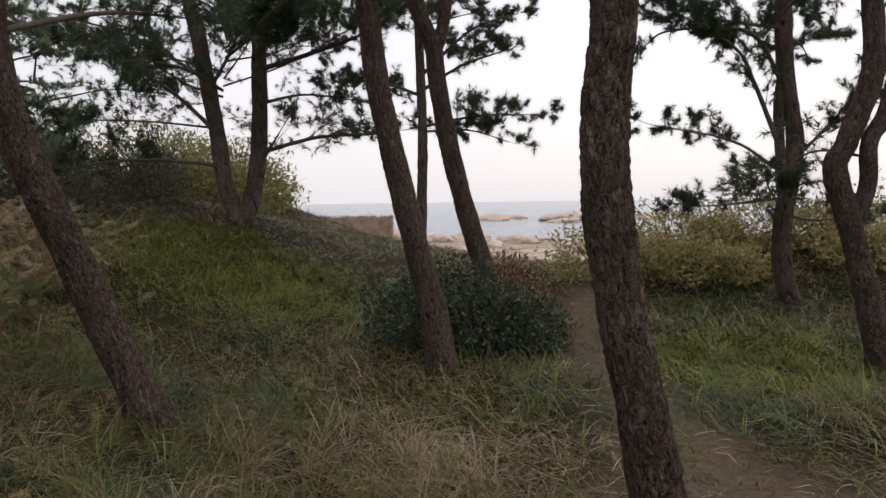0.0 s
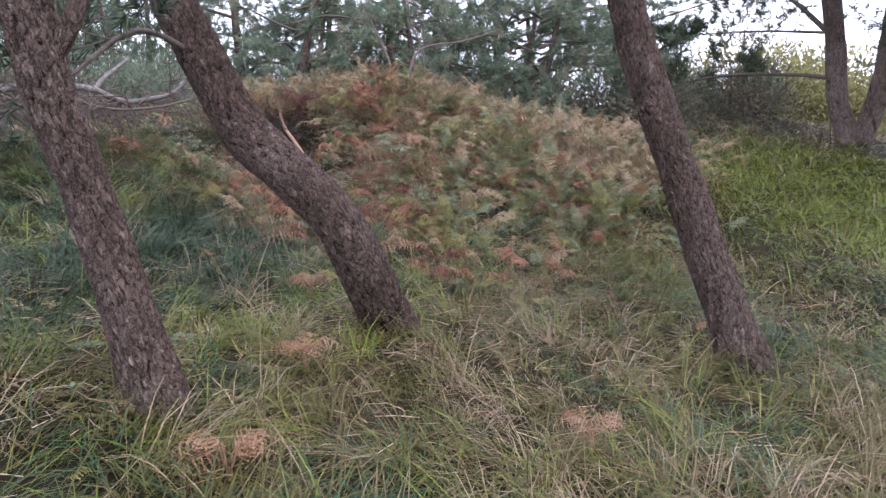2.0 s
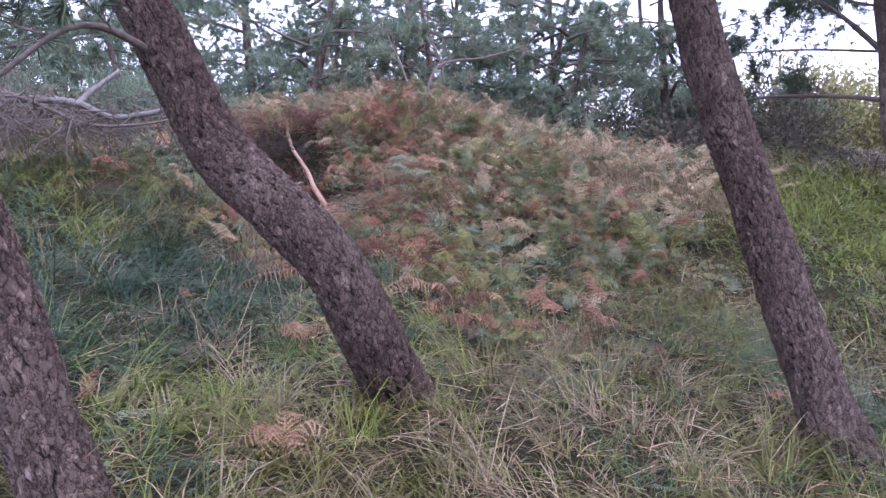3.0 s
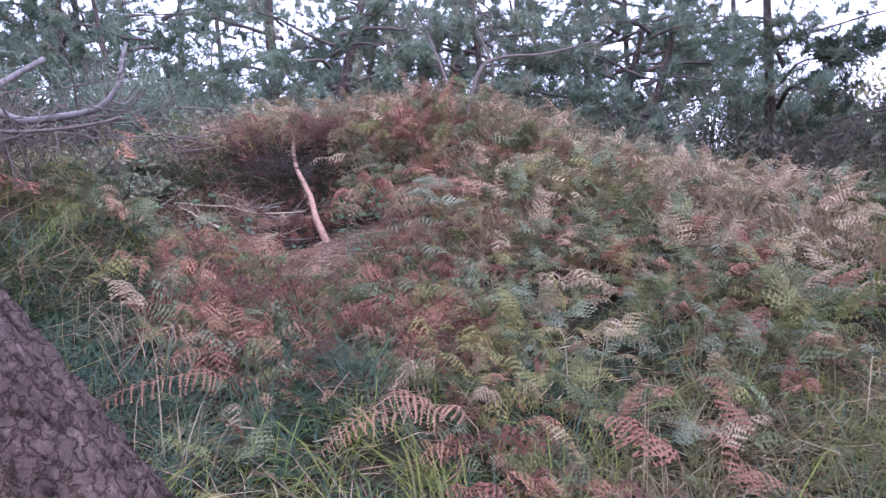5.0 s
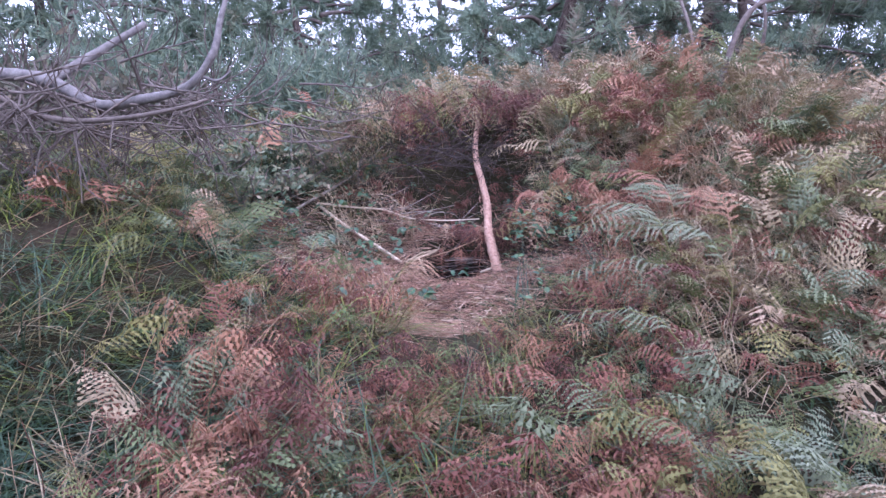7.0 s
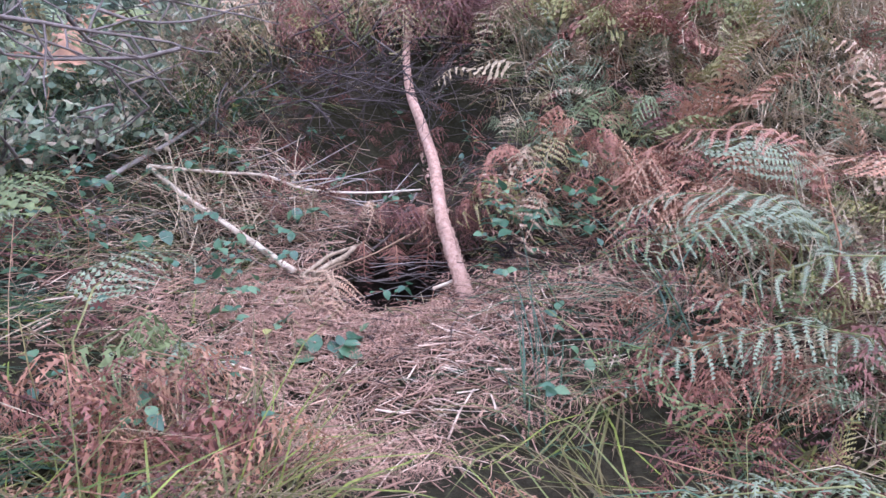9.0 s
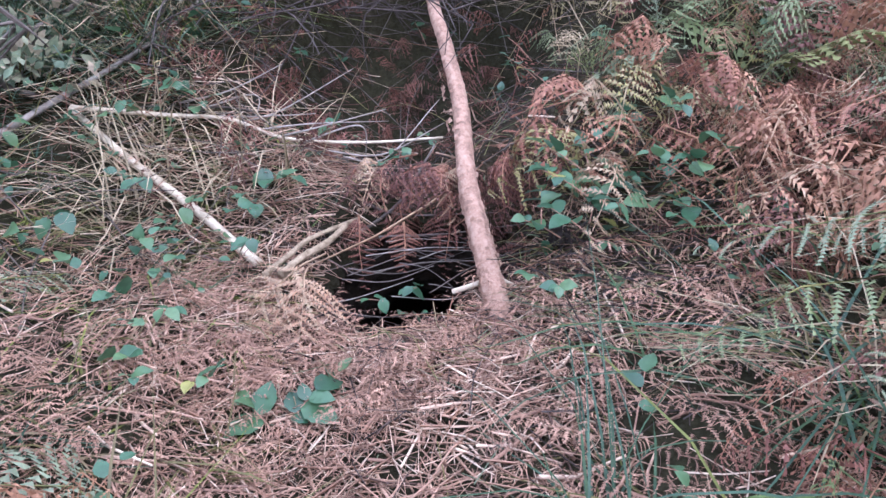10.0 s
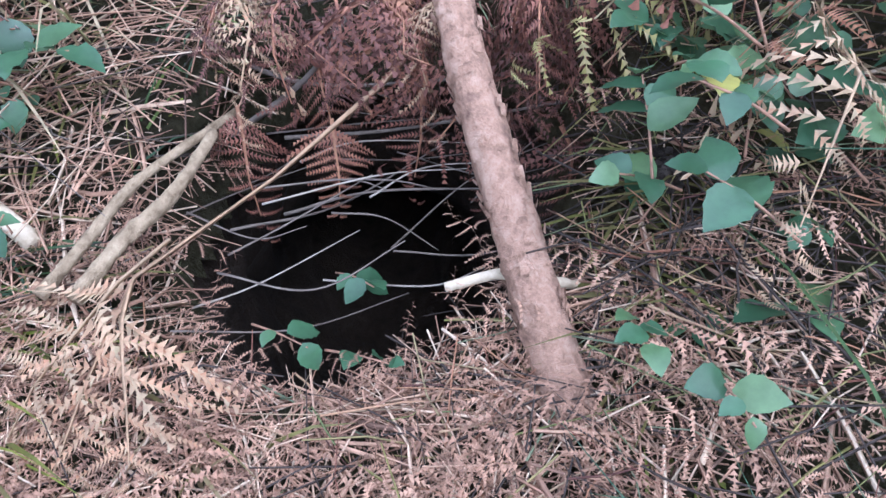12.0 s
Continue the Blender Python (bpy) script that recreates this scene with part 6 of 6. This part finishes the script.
shrub("evergreen_shrub", "dark glossy evergreen shrub around the pine trunks", "shrub", [(0.55, 8.35, 0.45, 0.75, 0.55, 0.6), (1.05, 8.6, 0.3, 0.6, 0.5, 0.5), (-0.45, 8.5, 0.4, 0.6, 0.5, 0.5), (0.15, 8.9, 0.6, 0.7, 0.5, 0.55)], SHRUB, 2600, 0.033, 71, 0, 1)
shrub("rusty_shrub", "low brown-red dying shrub beside the evergreen one", "shrub", [(1.05, 9.7, 0.6, 0.5, 0.4, 0.5), (0.8, 10.2, 0.6, 0.6, 0.4, 0.45)], BRACKEN, 700, 0.05, 72, 0.55, 0.95, 0.3)
for k, (x, y, a, b) in enumerate([(3.0, 13.0, 1.3, 0.75), (4.6, 13.6, 1.5, 0.8), (6.4, 13.2, 1.6, 0.9), (8.4, 12.6, 1.6, 0.9), (10.2, 12.2, 1.6, 0.9), (7.2, 11.6, 1.0, 0.6), (4.3, 12.0, 0.9, 0.5), (12.3, 11.5, 1.6, 0.9)]):
    shrub("bramble_thicket", "olive and brown bramble thicket on the bank by the shore", "shrub", [(x, y, 0.3, a, 0.9, b), (x + 0.6, y - 0.4, 0.2, a * 0.6, 0.7, b * 0.7)], GORSE, 2100, 0.055, 80 + k, 0.25, 0.85, 0.4, 0.5, 14, None, "thickets along the shore")
for k, (x, y, a, b, lo, hi) in enumerate([(-6.5, 19.0, 1.8, 1.2, 0, 0.5), (-8.8, 20.5, 2.2, 1.6, 0, 0.6), (-11.5, 20.0, 2.4, 1.8, 0, 0.4), (-6.2, 21.2, 1.4, 0.9, 0.0, 0.5), (-7.0, 23.0, 2.4, 1.5, 0.1, 0.7), (-10, 24, 3.0, 2.0, 0.0, 0.6), (-14, 18.0, 2.2, 1.6, 0, 0.4)]):
    shrub("scrub_bush", "wind-cut coastal scrub bush on the rise", "shrub", [(x, y, 0.4, a, a * 0.8, b), (x + a * 0.5, y - 0.5, 0.25, a * 0.6, a * 0.6, b * 0.7)], GORSE, 2600, 0.075, 100 + k, lo, hi, 0.4, 0.55, 10, None, "scrub on the rise")
# dark undergrowth under the wood
for k, (x, y, a, b) in enumerate([(-12.3, 9.6, 1.1, 0.7), (-11.2, 11.0, 1.2, 0.7), (-9.6, 13.0, 1.4, 0.8), (-7.6, 13.6, 1.2, 0.7), (-6.4, 15.4, 1.3, 0.8), (-13.2, 7.4, 1.2, 0.7), (-13.2, 4.6, 1.3, 0.8), (-12.2, 1.8, 1.4, 0.8), (-11.6, 0.0, 1.2, 0.7), (-15.0, 11.0, 1.5, 1.0), (-9.4, 16.0, 1.6, 1.1), (-7.6, 17.0, 1.5, 1.4), (-9.8, 17.6, 1.8, 1.8), (-11.8, 16.6, 1.8, 1.6), (-11.2, 3.0, 0.8, 0.7), (-11.4, 4.0, 0.6, 0.5), (-11.0, 1.8, 0.9, 0.7)]):
    shrub("undergrowth", "dim brown and green undergrowth at the edge of the wood", "shrub", [(x, y, 0.3, a, a, b)], UNDERGROWTH, 1500, 0.06, 130 + k, 0, 0.8, 0.35, 0.3, 40, None, "undergrowth of the wood")

# young pines that close the wood behind; haze is mixed into their needle colour
for k, (x, y, a, b) in enumerate([(-16.5, 13.5, 1.9, 2.2), (-14.0, 15.5, 1.9, 2.0), (-17.5, 10.5, 1.9, 2.2), (-19.0, 7.0, 2.0, 2.4), (-17.5, 3.8, 1.8, 2.0), (-16.5, 1.2, 1.8, 1.8), (-11.5, 17.5, 1.8, 2.0), (-15.8, 7.6, 1.5, 1.7), (-12.6, 12.6, 1.3, 1.3), (-14.8, 11.2, 1.4, 1.6), (-14.2, 3.4, 1.3, 1.5), (-14.0, 1.4, 1.5, 1.6), (-13.0, -1.0, 1.5, 1.5), (-13.6, 5.4, 1.1, 1.2)]):
    shrub("young_pine", "dense bushy young pine in the wood, its green paled as by haze", "tree", [(x, y, b * 0.8, a, a, b), (x + 0.7 * a, y + 0.3, b * 0.5, a * 0.7, a * 0.7, b * 0.7)], HAZE_NEEDLES, 6000, 0.1, 160 + k, 0, 0.9, 0.11, 0.25, 16, None, "young pines of the wood")
# leafy tangle at the top of the bank
for k, (x, y, a, b) in enumerate([(-11.2, 5.0, 0.5, 0.22), (-11.1, 5.7, 0.45, 0.22), (-10.75, 5.35, 0.35, 0.12), (-11.6, 6.2, 0.5, 0.3), (-10.7, 4.6, 0.4, 0.15), (-10.35, 5.1, 0.35, 0.13), (-10.15, 4.65, 0.35, 0.15)]):
    shrub("bramble_bush", "low grey-green bramble tangle at the top of the bank", "shrub", [(x, y, 0.08, a, a, b)], BANK_LEAF, 600, 0.03, 190 + k, 0, 1.0, 0.5, 0.2, 10, None, "brambles on the bank")

# bare branches on the crest
for pts, r0 in (([(-9.27, 8.38, 2.2), (-9.25, 8.6, 2.9), (-9.23, 8.94, 3.11), (-9.22, 9.73, 3.25), (-9.05, 10.56, 3.5)], 0.028), ([(-9.5, 8.5, 2.2), (-9.9, 8.6, 2.9), (-10.4, 8.7, 3.5), (-10.8, 8.7, 4.0)], 0.022), ([(-9.6, 9.0, 2.2), (-9.55, 9.1, 3.0), (-9.8, 9.0, 3.6), (-9.7, 8.9, 4.2)], 0.02)):
    br = new("bare_branch")
    tagged(br, "bare grey branch rising from the crest of the mound", "branch", "bare branches on the crest")
    branch(pts, r0, r0 * 0.35, TWIG, "main_branch", br, 8)
    tw = []
    for p in spline(pts, 4)[5:]:
        e = rw.normal(size=3) + (0, 0, 0.3)
        grow(p, e / np.linalg.norm(e), 0.5, 0.006, 1, rw, tw, [])
    twig_mesh(tw).part("twig_mass", TWIG, br)["kind"] = "stuff"


# ---- shore ----
def boulder(x, y, z, sx, sy, sz, seed):
    r = np.random.default_rng(seed)
    bm = bmesh.new()
    bmesh.ops.create_icosphere(bm, subdivisions=3, radius=1)
    off = Vector((seed * 1.7, seed * 0.3, 0))
    for v in bm.verts:
        k = 1 + 0.28 * noise.noise(v.co * 1.1 + off) + 0.14 * noise.noise(v.co * 2.7 + off) + 0.07 * noise.noise(v.co * 6 + off)
        v.co = v.co * k
        v.co.z = max(v.co.z, -0.4)
        v.co = Vector((round(v.co.x * 5) / 5 * 0.4 + v.co.x * 0.6, v.co.y, v.co.z))
    me = bpy.data.meshes.new("boulder")
    bm.to_mesh(me)
    bm.free()
    me.materials.append(ROCK)
    ob = new("boulder", me)
    ob.matrix_basis = pose(x, y, z, 0, 0, r.random() * 360) @ Matrix.Diagonal((sx, sy, sz, 1))
    return tagged(ob, "weathered pink-grey granite boulder on the shore", "boulder", "boulders on the shore")


rr_ = np.random.default_rng(17)
for k in range(150):
    y = 36 + 95 * rr_.random() ** 1.3
    x = rr_.uniform(-0.12, 0.5) * y
    s = (0.35 + 0.9 * rr_.random() ** 1.5) * (0.6 + y / 90)
    boulder(x, y, float(height(x, y)) + 0.1 * s, s * 1.5, s, s * (0.35 + 0.35 * rr_.random()), 400 + k)
for k in range(40):
    y = 25 + 22 * rr_.random()
    x = rr_.uniform(0.03, 0.24) * y
    s = 0.35 + 0.6 * rr_.random()
    boulder(x, y, float(height(x, y)) + 0.15 * s, s * 1.5, s, s * (0.5 + 0.3 * rr_.random()), 600 + k)
for k, (x, y, s) in enumerate([(11, 150, 3.0), (17, 160, 2.0), (27, 140, 3.6), (31, 138, 2.4), (8, 170, 1.6), (44, 150, 3.0), (36, 165, 1.8), (23, 128, 1.8)]):
    boulder(x, y, -2.3, s * 2.2, s * 1.2, s * 0.45, 520 + k)

# ruined wall on the headland
ruin = new("ruined_wall")
tagged(ruin, "low crumbling rendered wall with grass on top", "wall")
gx, gy = np.meshgrid(np.linspace(0, 5.4, 36), np.linspace(-1.2, 0.85, 12))
top = 0.12 * np.sin(gx * 4) * np.sin(gx * 9.0) + 0.06 * np.sin(gx * 23)
front = np.stack([-8.3 + gx, 39.8 + 0.05 * np.sin(7 * gx) * np.sin(8 * gy), 0.1 + gy * (1 + top / 1.4)], -1)
back = front + np.array([0, 0.6, 0])
wv = np.vstack([front.reshape(-1, 3), back.reshape(-1, 3)])
i = (np.arange(11)[:, None] * 36 + np.arange(35)[None, :]).ravel()
quad = np.stack([i, i + 1, i + 37, i + 36], -1)
n_ = 36 * 12
t_ = 11 * 36 + np.arange(35)
e0, e1 = np.arange(11) * 36, np.arange(11) * 36 + 35
raw_part("wall_body", wv, [quad, quad[:, ::-1] + n_, np.stack([t_, t_ + 1, t_ + 1 + n_, t_ + n_], -1), np.stack([e0, e0 + 36, e0 + 36 + n_, e0 + n_], -1), np.stack([e1, e1 + n_, e1 + 36 + n_, e1 + 36], -1)], CONCRETE, ruin)
hr = Heap()
gxr, gyr = rr_.uniform(-8.3, -2.9, 500), rr_.uniform(39.8, 40.4, 500)
blades(hr, gxr, gyr, rr_.uniform(0.1, 0.4, 500), rr_.random(500) * 6.3, rr_.uniform(0.2, 1.2, 500), np.full(500, 0.025), rr_.uniform(0.5, 1, 500), 3, 0.92 - height(gxr, gyr))
hr.part("grass_tufts", GRASS, ruin)["kind"] = "stuff"
